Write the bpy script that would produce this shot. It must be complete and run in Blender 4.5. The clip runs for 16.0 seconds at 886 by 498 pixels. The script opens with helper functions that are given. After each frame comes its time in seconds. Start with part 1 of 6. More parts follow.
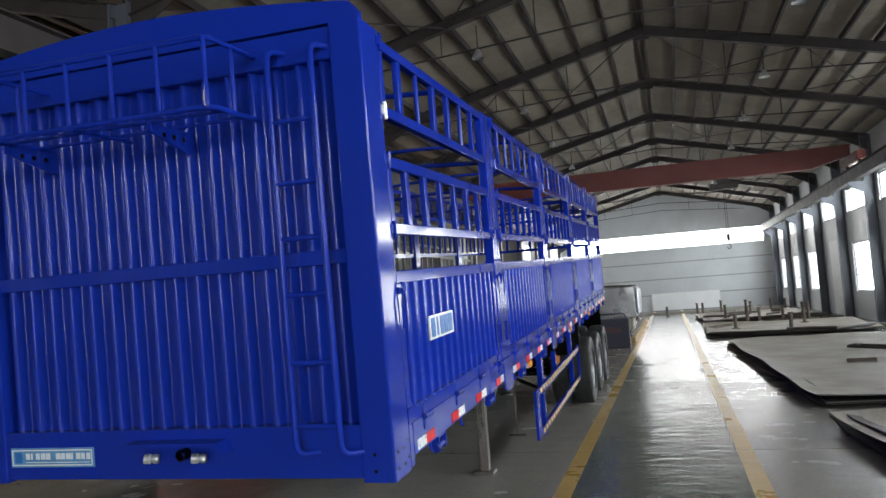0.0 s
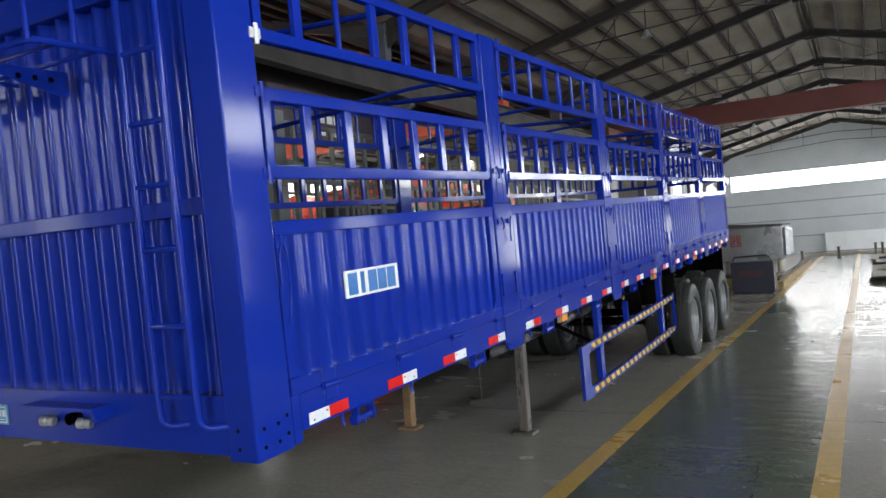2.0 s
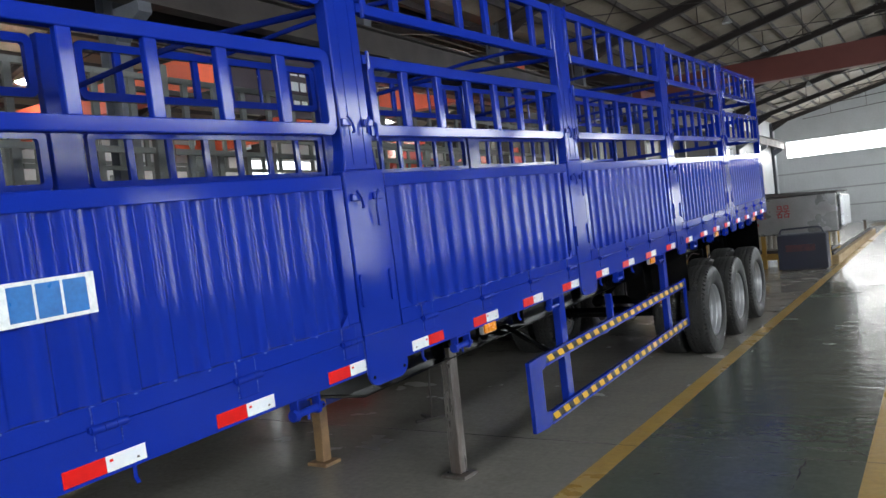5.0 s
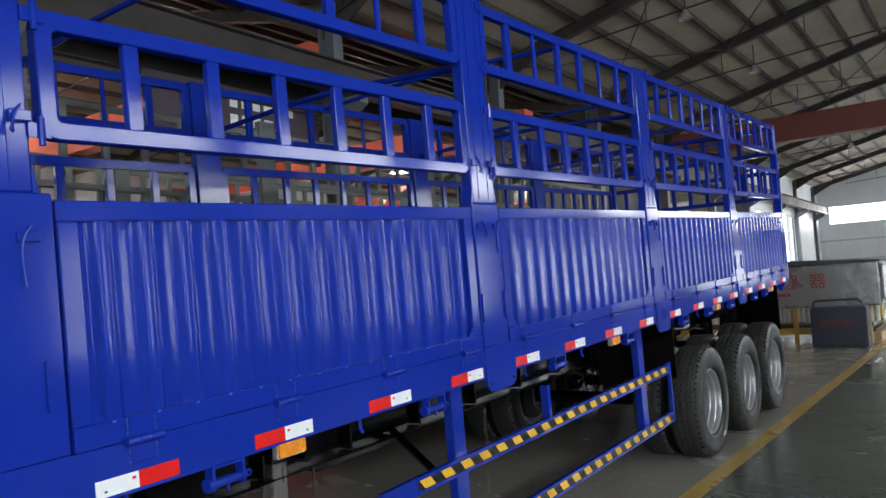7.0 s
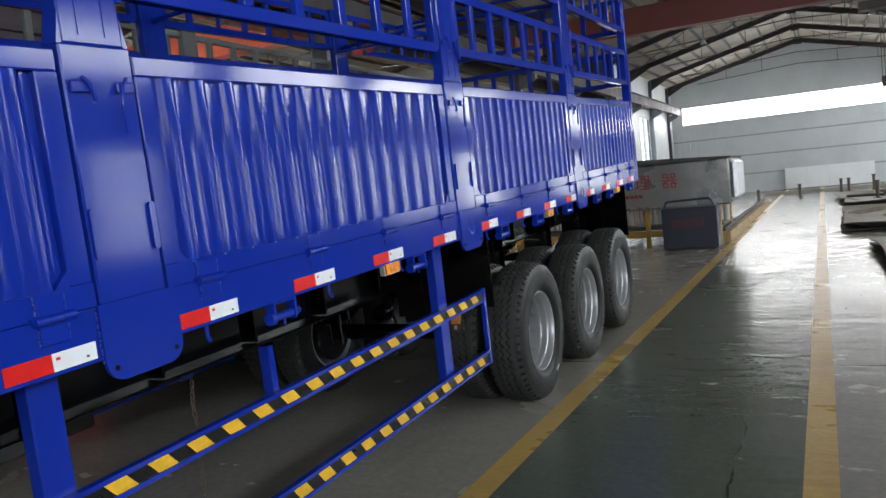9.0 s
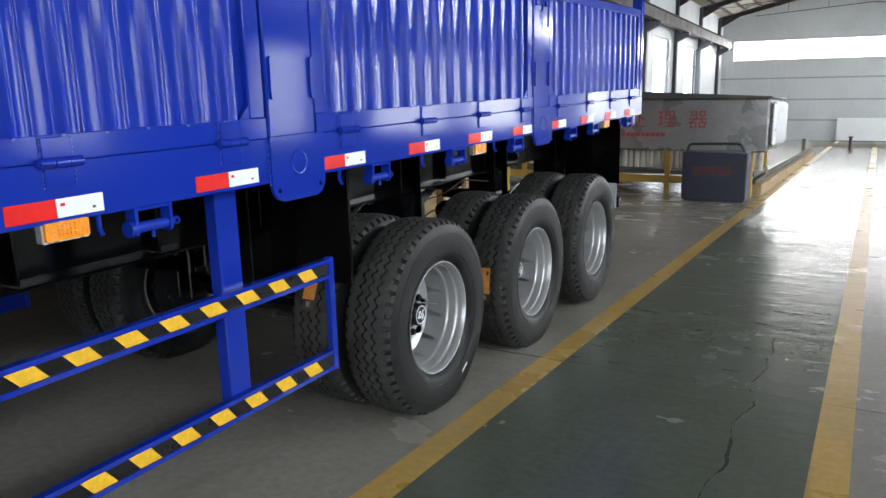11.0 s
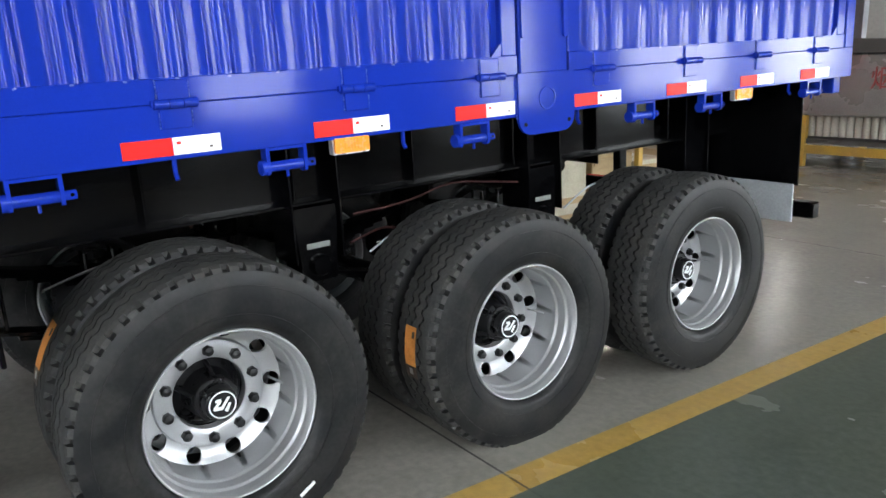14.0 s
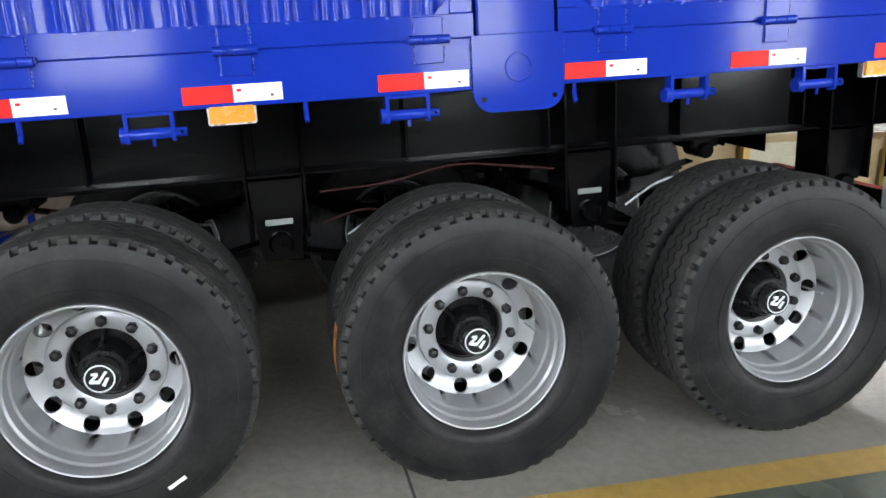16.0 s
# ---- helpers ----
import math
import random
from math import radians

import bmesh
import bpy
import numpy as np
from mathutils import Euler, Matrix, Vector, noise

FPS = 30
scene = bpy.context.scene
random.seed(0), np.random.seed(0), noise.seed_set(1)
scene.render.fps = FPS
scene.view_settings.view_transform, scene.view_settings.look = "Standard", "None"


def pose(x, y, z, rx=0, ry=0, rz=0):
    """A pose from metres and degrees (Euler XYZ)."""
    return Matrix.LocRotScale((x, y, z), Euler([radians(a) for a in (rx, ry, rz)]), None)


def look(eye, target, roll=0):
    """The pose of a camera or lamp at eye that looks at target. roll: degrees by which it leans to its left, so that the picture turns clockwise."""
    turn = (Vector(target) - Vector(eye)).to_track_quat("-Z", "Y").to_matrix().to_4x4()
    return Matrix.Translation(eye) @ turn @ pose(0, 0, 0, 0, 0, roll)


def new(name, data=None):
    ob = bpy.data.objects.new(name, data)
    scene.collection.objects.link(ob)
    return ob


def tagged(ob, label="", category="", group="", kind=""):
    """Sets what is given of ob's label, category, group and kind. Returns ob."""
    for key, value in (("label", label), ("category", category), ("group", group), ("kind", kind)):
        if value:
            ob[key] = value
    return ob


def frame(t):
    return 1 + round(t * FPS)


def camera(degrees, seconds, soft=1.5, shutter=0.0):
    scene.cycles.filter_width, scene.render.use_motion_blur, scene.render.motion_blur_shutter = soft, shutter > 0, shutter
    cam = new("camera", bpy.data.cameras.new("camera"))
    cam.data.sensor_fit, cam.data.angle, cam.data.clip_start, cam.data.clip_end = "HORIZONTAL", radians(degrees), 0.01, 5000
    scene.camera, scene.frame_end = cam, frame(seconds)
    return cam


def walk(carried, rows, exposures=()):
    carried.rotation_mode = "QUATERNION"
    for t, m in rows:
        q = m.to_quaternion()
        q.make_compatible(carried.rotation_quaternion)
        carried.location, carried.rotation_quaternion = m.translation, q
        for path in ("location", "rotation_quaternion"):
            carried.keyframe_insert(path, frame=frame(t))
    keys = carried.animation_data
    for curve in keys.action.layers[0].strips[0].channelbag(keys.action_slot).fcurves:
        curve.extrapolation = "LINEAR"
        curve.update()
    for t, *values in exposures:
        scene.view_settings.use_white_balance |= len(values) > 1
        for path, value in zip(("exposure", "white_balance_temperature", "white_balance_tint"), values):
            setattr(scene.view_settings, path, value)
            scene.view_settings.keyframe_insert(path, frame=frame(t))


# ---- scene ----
cam = camera(60.1, 16.0)

PATH = [
    (0, (1.33, -3.693, 1.792), (0.773, -1.776, 1.924), -4.1),
    (0.5, (1.645, -3.512, 1.782), (0.909, -1.659, 1.941), -4.1),
    (1, (1.967, -3.272, 1.769), (1.143, -1.452, 1.858), -4.8),
    (1.5, (2.142, -2.967, 1.759), (1.287, -1.159, 1.756), -5.4),
    (2, (2.285, -2.609, 1.768), (1.32, -0.858, 1.774), -4.3),
    (2.5, (2.374, -2.337, 1.787), (1.248, -0.685, 1.846), -5.0),
    (3, (2.348, -2.039, 1.774), (1.17, -0.424, 1.826), -2.9),
    (3.5, (2.293, -1.719, 1.756), (1.155, -0.075, 1.77), -5.2),
    (4, (2.312, -1.33, 1.747), (1.183, 0.32, 1.751), -5.9),
    (4.5, (2.329, -0.931, 1.735), (1.233, 0.741, 1.701), -5.8),
    (4.7, (2.354, -0.765, 1.735), (1.266, 0.913, 1.682), -5.7),
    (6.8, (2.39, 1.225, 1.729), (1.227, 2.845, 1.877), -3.8),
    (7, (2.338, 1.429, 1.714), (1.175, 3.052, 1.825), -3.6),
    (7.5, (2.231, 1.892, 1.725), (1.149, 3.573, 1.802), -4.2),
    (8, (2.192, 2.393, 1.715), (1.101, 4.068, 1.778), -2.9),
    (8.5, (2.093, 2.865, 1.678), (1.047, 4.568, 1.632), -4.0),
    (9, (2.033, 3.395, 1.634), (1.136, 5.177, 1.488), -5.5),
    (9.5, (2.015, 3.888, 1.633), (1.151, 5.675, 1.389), -4.7),
    (10, (1.917, 4.413, 1.612), (1.083, 6.209, 1.335), -5.2),
    (10.2, (1.875, 4.622, 1.609), (1.066, 6.425, 1.301), -2.9),
    (12.3, (2.308, 6.743, 1.602), (1.05, 8.239, 1.176), -2.3),
    (12.5, (2.321, 6.92, 1.604), (1.012, 8.369, 1.173), -2.9),
    (13, (2.415, 7.387, 1.641), (0.98, 8.717, 1.226), -1.5),
    (13.5, (2.448, 7.75, 1.635), (0.943, 8.989, 1.188), -3.0),
    (14, (2.405, 8.122, 1.625), (0.823, 9.261, 1.178), -1.2),
    (14.5, (2.468, 8.492, 1.613), (0.777, 9.458, 1.16), -0.6),
    (15, (2.511, 8.844, 1.598), (0.72, 9.584, 1.104), -2.1),
    (15.5, (2.491, 9.152, 1.61), (0.657, 9.745, 1.079), -1.5),
    (16, (2.512, 9.565, 1.6), (0.63, 9.993, 1.077), -0.6),
]
walk(cam, [(t, look(eye, target, roll)) for t, eye, target, roll in PATH],
     exposures=[(0, 0.07), (7.5, 0.07), (9, 0.0), (10, 0.16), (12.5, 0.9), (16, 1.05)])

# ---- light ----
world = bpy.data.worlds.new("overcast_sky")
scene.world = world
world.use_nodes = True
_n = world.node_tree.nodes
_sky = _n.new("ShaderNodeTexSky")
_sky.sky_type, _sky.sun_disc = "NISHITA", False
_sky.sun_elevation, _sky.sun_rotation = radians(40), radians(90)
world.node_tree.links.new(_sky.outputs[0], _n["Background"].inputs[0])
_n["Background"].inputs[1].default_value = 0.12


def window_lamp(name, m, width, height, radiance, colour=(0.90, 0.96, 1.0)):
    """Daylight that stands in an opening; it shines along the pose's -z."""
    data = bpy.data.lights.new(name, "AREA")
    data.shape, data.size, data.size_y = "RECTANGLE", width, height
    data.energy, data.color = radiance * math.pi * width * height, colour
    ob = new(name, data)
    ob.matrix_world = m
    return ob


# the hall: x across, y along, z up
X_WEST, X_EAST, Y_SOUTH, Y_NORTH = -5.7, 8.1, -16.0, 50.0
X_FAR, RIDGE, EAVE = -19.5, 8.0, 6.35
X_RIDGE = (X_WEST + X_EAST) / 2
FRAME_STEP = 4.8
FRAMES_Y = [Y_NORTH - 1.6 - FRAME_STEP * k for k in range(14)]
SILL, HEAD, UPPER_SILL, UPPER_HEAD = 1.0, 2.85, 4.0, 4.9

window_lamp("north_strip_light", pose(1.2, Y_NORTH + 0.25, 4.65, -90, 0, 0), 13.0, 1.05, 10.5, (1.0, 0.97, 0.94))
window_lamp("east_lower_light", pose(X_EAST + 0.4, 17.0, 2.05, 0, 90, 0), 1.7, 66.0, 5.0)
# Added fill for the trailer's front half, through an opening out of view.
window_lamp("east_fill_light", pose(X_EAST + 0.4, -3.5, 3.7, 0, 90, 0), 2.6, 7.0, 3.4)
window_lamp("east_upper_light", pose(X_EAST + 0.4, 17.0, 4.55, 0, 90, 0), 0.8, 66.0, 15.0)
# Fill for the trailer's front, from an unseen gate added behind the camera.
window_lamp("south_fill_light", pose(3.4, Y_SOUTH - 0.3, 1.95, 90, 0, 0), 5.0, 3.9, 6.0)
# Unseen strip window, set off-centre to light the front ribs from one side.
window_lamp("south_strip_light", pose(4.5, Y_SOUTH - 0.3, 4.65, 90, 0, 0), 6.4, 1.0, 22.0)
window_lamp("west_bay_light", pose(X_FAR - 0.4, 17.0, 4.65, 0, -90, 0), 1.2, 66.0, 4.0)

# ---- materials ----
MATS = {}


def surface(name, colour, rough=0.5, metal=0.0, second=None, amount=0.5, scale=3.0, fine=70.0, grain=0.12, bump=0.15,
            bump_scale=None, coat=0.0, rough_var=0.12, stretch=(1, 1, 1), specular=0.5, world_space=False, relief=0.004):
    """A painted, cast or rolled surface: broad stains towards a second colour, fine grain, uneven gloss and slight relief."""
    if name in MATS:
        return MATS[name]
    m = bpy.data.materials.new(name)
    m.use_nodes = True
    t = m.node_tree
    p = t.nodes["Principled BSDF"]
    link = t.links.new
    if world_space:
        where = t.nodes.new("ShaderNodeNewGeometry").outputs["Position"]
    else:
        where = t.nodes.new("ShaderNodeTexCoord").outputs["Object"]
    mapping = t.nodes.new("ShaderNodeMapping")
    mapping.inputs["Scale"].default_value = stretch
    link(where, mapping.inputs["Vector"])

    def noise_at(size, detail=4.0, roughness=0.6):
        n = t.nodes.new("ShaderNodeTexNoise")
        n.inputs["Scale"].default_value, n.inputs["Detail"].default_value = size, detail
        n.inputs["Roughness"].default_value = roughness
        link(mapping.outputs[0], n.inputs["Vector"])
        return n.outputs["Fac"]

    broad, small = noise_at(scale), noise_at(fine, 3.0)
    ramp = t.nodes.new("ShaderNodeMapRange")
    ramp.inputs["From Min"].default_value, ramp.inputs["From Max"].default_value = 0.42, 0.68
    ramp.inputs["To Max"].default_value = amount
    link(broad, ramp.inputs["Value"])
    mix = t.nodes.new("ShaderNodeMix")
    mix.data_type = "RGBA"
    second = second or tuple(c * 0.6 for c in colour)
    mix.inputs["A"].default_value, mix.inputs["B"].default_value = (*colour, 1), (*second, 1)
    link(ramp.outputs[0], mix.inputs["Factor"])
    hsv = t.nodes.new("ShaderNodeHueSaturation")
    value = t.nodes.new("ShaderNodeMapRange")
    value.inputs["To Min"].default_value, value.inputs["To Max"].default_value = 1 - grain, 1 + grain
    value.inputs["From Min"].default_value, value.inputs["From Max"].default_value = 0.3, 0.7
    link(small, value.inputs["Value"])
    link(value.outputs[0], hsv.inputs["Value"])
    link(mix.outputs["Result"], hsv.inputs["Color"])
    link(hsv.outputs[0], p.inputs["Base Color"])
    gloss = t.nodes.new("ShaderNodeMapRange")
    gloss.inputs["From Min"].default_value, gloss.inputs["From Max"].default_value = 0.3, 0.7
    gloss.inputs["To Min"].default_value, gloss.inputs["To Max"].default_value = max(0.03, rough - rough_var), min(1, rough + rough_var)
    link(broad, gloss.inputs["Value"])
    link(gloss.outputs[0], p.inputs["Roughness"])
    p.inputs["Metallic"].default_value = metal
    p.inputs["Coat Weight"].default_value = coat
    p.inputs["Coat Roughness"].default_value = 0.12
    p.inputs["Specular IOR Level"].default_value = specular
    if bump:
        b = t.nodes.new("ShaderNodeBump")
        b.inputs["Strength"].default_value, b.inputs["Distance"].default_value = bump, relief
        link(noise_at(bump_scale, 2.0) if bump_scale else small, b.inputs["Height"])
        link(b.outputs[0], p.inputs["Normal"])
    MATS[name] = m
    return m


BLUE = surface("blue_gloss_paint", (0.0062, 0.0235, 0.272), 0.11, second=(0.0070, 0.0255, 0.290), amount=0.6, scale=0.9, fine=150,
               grain=0.03, bump=0.13, bump_scale=2.2, rough_var=0.03, specular=0.21)
BLACK = surface("black_chassis_paint", (0.0016, 0.0016, 0.002), 0.13, second=(0.003, 0.003, 0.003), amount=0.4, scale=1.5, fine=90, bump=0.05, rough_var=0.05, specular=0.25)
RUBBER = surface("tyre_rubber", (0.0080, 0.0083, 0.0094), 0.44, second=(0.036, 0.034, 0.031), amount=0.5, scale=7.0, fine=60, grain=0.25, bump=0.12, specular=0.2)
TREAD = surface("dusty_tread_rubber", (0.033, 0.033, 0.033), 0.72, second=(0.054, 0.051, 0.046), amount=0.7, scale=9, fine=80, grain=0.25, bump=0.15, specular=0.2)
SILVER = surface("silver_wheel_paint", (0.42, 0.425, 0.435), 0.33, metal=0.58, second=(0.39, 0.395, 0.405), amount=0.6, scale=9, fine=200, grain=0.04, bump=0.0, rough_var=0.02)
HUBBLACK = surface("black_hub_paint", (0.007, 0.007, 0.008), 0.32, scale=12, bump=0.1, specular=0.3)
STEEL = surface("bare_leg_steel", (0.24, 0.22, 0.21), 0.34, metal=0.8, second=(0.16, 0.11, 0.08), amount=0.7, scale=9, fine=120, stretch=(1, 1, 0.2))
RUSTY = surface("rust_brown_steel", (0.28, 0.17, 0.08), 0.55, second=(0.14, 0.08, 0.05), amount=0.7, scale=8)
RED_TAPE = surface("red_reflective_tape", (0.66, 0.008, 0.006), 0.4, second=(0.56, 0.006, 0.006), scale=30, fine=400, bump=0.05, specular=0.25)
WHITE_TAPE = surface("white_reflective_tape", (0.74, 0.76, 0.78), 0.3, second=(0.66, 0.68, 0.70), scale=30, fine=400, bump=0.05, specular=0.3)
AMBER = surface("amber_lamp_lens", (0.76, 0.25, 0.008), 0.25, second=(0.60, 0.17, 0.006), scale=40, fine=160, bump=0.3, coat=0.15)
YELLOW_TAPE = surface("yellow_hazard_tape", (0.72, 0.42, 0.02), 0.35, scale=20, second=(0.60, 0.34, 0.02), bump=0.03)
BLACK_TAPE = surface("black_hazard_tape", (0.006, 0.006, 0.006), 0.35, specular=0.25, scale=20, bump=0.03)
SIGN_WHITE = surface("white_sign_sheet", (0.72, 0.74, 0.74), 0.35, second=(0.64, 0.67, 0.68), scale=12, bump=0.03)
SIGN_BLUE = surface("mid_blue_print", (0.012, 0.14, 0.42), 0.35, scale=12, bump=0.0)
SIGN_LIGHT = surface("pale_blue_print", (0.10, 0.26, 0.46), 0.35, second=(0.06, 0.18, 0.38), scale=9, bump=0.0)
ZINC = surface("galvanised_metal", (0.50, 0.51, 0.52), 0.35, metal=0.7, second=(0.38, 0.38, 0.38), scale=14)
FLAP_GREY = surface("pale_grey_flap", (0.42, 0.44, 0.46), 0.5, second=(0.34, 0.35, 0.37), scale=6)
HOSE_RED = surface("red_air_hose", (0.02, 0.003, 0.003), 0.6, scale=20, specular=0.2)
HOSE_BLACK = surface("black_air_hose", (0.012, 0.012, 0.012), 0.4, scale=20)
PAPER = surface("orange_paper_label", (0.62, 0.24, 0.05), 0.7, second=(0.50, 0.17, 0.03), scale=22, fine=120, grain=0.15, bump=0.1)
PRINT_DARK = surface("dark_print", (0.05, 0.03, 0.02), 0.6, scale=20, bump=0.0)
WALL = surface("pale_wall_sheet", (0.58, 0.60, 0.61), 0.5, second=(0.47, 0.49, 0.50), amount=0.6, scale=0.5, fine=12, grain=0.06, bump=0.0)
ROOF = surface("roof_insulation", (0.235, 0.203, 0.158), 0.7, second=(0.18, 0.155, 0.118), amount=0.6, scale=0.7, fine=9, grain=0.08, bump=0.25, bump_scale=3)
RAFTER = surface("dark_red_primer_steel", (0.032, 0.024, 0.022), 0.6, second=(0.022, 0.018, 0.018), scale=2, bump=0.05)
COLUMN = surface("grey_painted_column", (0.10, 0.11, 0.13), 0.5, second=(0.07, 0.075, 0.09), scale=2, bump=0.05)
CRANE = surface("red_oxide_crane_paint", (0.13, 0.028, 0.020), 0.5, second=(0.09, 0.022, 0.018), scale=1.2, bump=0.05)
# Brighter copy of CRANE: the strong light on these cranes is in the colour.
CRANE_LIT = surface("brightly_lit_crane_paint", (0.62, 0.10, 0.04), 0.5, second=(0.50, 0.07, 0.03), scale=1.2, bump=0.05)
FRAMEWHITE = surface("white_window_frame", (0.45, 0.46, 0.47), 0.5, scale=6)
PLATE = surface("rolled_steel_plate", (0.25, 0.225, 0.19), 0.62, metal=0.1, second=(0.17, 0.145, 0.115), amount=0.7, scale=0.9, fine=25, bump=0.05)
PLATE_EDGE = surface("dark_mottled_steel", (0.035, 0.032, 0.030), 0.6, second=(0.07, 0.05, 0.04), scale=3)
GREY_PRIMER = surface("grey_primer", (0.17, 0.18, 0.17), 0.55, second=(0.13, 0.14, 0.135), scale=2)
CAB_RED = surface("red_truck_paint", (0.72, 0.085, 0.06), 0.3, second=(0.6, 0.06, 0.04), scale=2, coat=0.3)
CAB_GLASS = surface("dark_cab_glass", (0.03, 0.035, 0.04), 0.08, scale=2, bump=0.0)
TANK = surface("silver_grey_sheet", (0.27, 0.27, 0.265), 0.30, metal=0.4, second=(0.19, 0.19, 0.19), amount=0.7, scale=1.2, fine=40, bump=0.8, bump_scale=2.6, relief=0.03)
LID = surface("dark_dusty_lid", (0.055, 0.052, 0.05), 0.6, second=(0.09, 0.085, 0.08), scale=2)
BOXBLUE = surface("dull_blue_box_paint", (0.014, 0.017, 0.036), 0.5, second=(0.026, 0.025, 0.036), amount=0.6, scale=3)
CHAR_RED = surface("faded_red_print", (0.26, 0.02, 0.02), 0.5, second=(0.30, 0.05, 0.05), scale=4, bump=0.0)
RAILYELLOW = surface("dull_yellow_paint", (0.46, 0.28, 0.04), 0.5, second=(0.30, 0.20, 0.07), amount=0.7, scale=3)
TIMBER = surface("dusty_timber", (0.34, 0.24, 0.12), 0.7, second=(0.22, 0.16, 0.09), scale=4, stretch=(3, 0.4, 3))
BOARD = surface("white_board", (0.80, 0.81, 0.81), 0.5, second=(0.72, 0.73, 0.74), scale=1.5)
PLUM = surface("dark_plum_print", (0.045, 0.028, 0.042), 0.5, second=(0.035, 0.02, 0.03), scale=3, bump=0.0)
CREAM = surface("cream_crate_paint", (0.42, 0.38, 0.28), 0.6, second=(0.34, 0.30, 0.22), scale=4)
# For weld chips and drops; the pale tone also paints in the drops' glints.
WELD = surface("pale_weld_chip_glint", (0.06, 0.09, 0.36), 0.4, second=(0.012, 0.032, 0.30), scale=40, bump=0.1)
FADED_RED = surface("faded_dark_red_print", (0.075, 0.018, 0.022), 0.5, second=(0.03, 0.018, 0.03), amount=0.8, scale=9, bump=0.0)
DARK_RUST = surface("dark_rusty_steel", (0.085, 0.062, 0.045), 0.6, second=(0.05, 0.038, 0.03), scale=6)
PIPE = surface("pale_duct", (0.46, 0.44, 0.38), 0.6, second=(0.34, 0.31, 0.26), scale=3)

GIRT = surface("pale_grey_girt", (0.34, 0.35, 0.36), 0.5, second=(0.28, 0.29, 0.30), scale=2)
# Darker than WALL: the dimness of the bay's end wall is in the colour.
DIM_WALL = surface("dimmed_wall_grey", (0.165, 0.165, 0.162), 0.6, second=(0.12, 0.12, 0.116), amount=0.7, scale=0.6, fine=10, grain=0.08, bump=0.0)


def glow(name, colour, strength):
    m = bpy.data.materials.new(name)
    m.use_nodes = True
    p = m.node_tree.nodes["Principled BSDF"]
    p.inputs["Emission Color"].default_value, p.inputs["Emission Strength"].default_value = (*colour, 1), strength
    return m


LAMP_GLOW = glow("lamp_glow", (1.0, 0.97, 0.90), 70.0)
SKY_GLOW = glow("overcast_sky_glow", (0.90, 0.96, 1.0), 3.5)


def floor_material(name, colour, second, wear, rough, wear_amount=0.5, joint_depth=0.8):
    """Trowelled concrete or floor paint, worn through in patches, with scuffs, joints and one long crack; world metres."""
    m = surface(name, colour, rough, second=second, amount=0.7, scale=0.55, fine=22, grain=0.13, bump=0.42, bump_scale=4.5, relief=0.006,
                rough_var=0.05, world_space=True, specular=0.36)
    t = m.node_tree
    link = t.links.new
    p = t.nodes["Principled BSDF"]
    base = p.inputs["Base Color"].links[0].from_socket
    where = t.nodes.new("ShaderNodeNewGeometry").outputs["Position"]

    def patch(size, low, high, detail=8.0, top=1.0, distort=0.0, stretch=(1, 1, 1)):
        mp = t.nodes.new("ShaderNodeMapping")
        mp.inputs["Scale"].default_value = stretch
        link(where, mp.inputs["Vector"])
        n = t.nodes.new("ShaderNodeTexNoise")
        n.inputs["Scale"].default_value, n.inputs["Detail"].default_value = size, detail
        n.inputs["Roughness"].default_value, n.inputs["Distortion"].default_value = 0.55, distort
        link(mp.outputs[0], n.inputs["Vector"])
        r = t.nodes.new("ShaderNodeMapRange")
        r.inputs["From Min"].default_value, r.inputs["From Max"].default_value, r.inputs["To Max"].default_value = low, high, top
        link(n.outputs["Fac"], r.inputs["Value"])
        return r.outputs[0]

    def blend(a, colour2, fac):
        x = t.nodes.new("ShaderNodeMix")
        x.data_type = "RGBA"
        link(a, x.inputs["A"])
        x.inputs["B"].default_value = (*colour2, 1)
        link(fac, x.inputs["Factor"])
        return x.outputs["Result"]

    out = blend(base, wear, patch(1.5, 0.48, 0.86, top=wear_amount, distort=0.3, stretch=(1.3, 0.6, 1)))
    out = blend(out, wear, patch(9.0, 0.56, 0.84, top=0.16, detail=7.0, stretch=(1, 0.5, 1)))
    out = blend(out, tuple(c * 0.55 for c in colour), patch(3.2, 0.54, 0.84, top=0.5, distort=0.5, stretch=(1, 0.4, 1)))
    # control joints every five metres across the hall, and a long crack in the aisle
    sep = t.nodes.new("ShaderNodeSeparateXYZ")
    link(where, sep.inputs[0])

    def op(kind, a, b=None):
        x = t.nodes.new("ShaderNodeMath")
        x.operation = kind
        for i, v in enumerate((a, b)):
            if v is None:
                continue
            if isinstance(v, (int, float)):
                x.inputs[i].default_value = v
            else:
                link(v, x.inputs[i])
        return x.outputs[0]

    joint = op("LESS_THAN", op("ABSOLUTE", op("SUBTRACT", op("MODULO", op("ADD", sep.outputs["Y"], 100.0 - 7.5), 5.0), 2.5)), 0.006)
    wob = t.nodes.new("ShaderNodeTexNoise")
    wob.inputs["Scale"].default_value, wob.inputs["Detail"].default_value = 1.3, 8.0
    link(where, wob.inputs["Vector"])
    off = op("SUBTRACT", op("ADD", sep.outputs["X"], op("MULTIPLY", wob.outputs["Fac"], 0.35)), 1.675)
    crack = op("LESS_THAN", op("ABSOLUTE", off), op("MULTIPLY", patch(2.3, 0.42, 0.62, detail=3.0), 0.009))
    out = blend(out, (0.02, 0.02, 0.02), op("MAXIMUM", op("MULTIPLY", joint, joint_depth), op("MULTIPLY", crack, 0.8)))
    link(out, p.inputs["Base Color"])
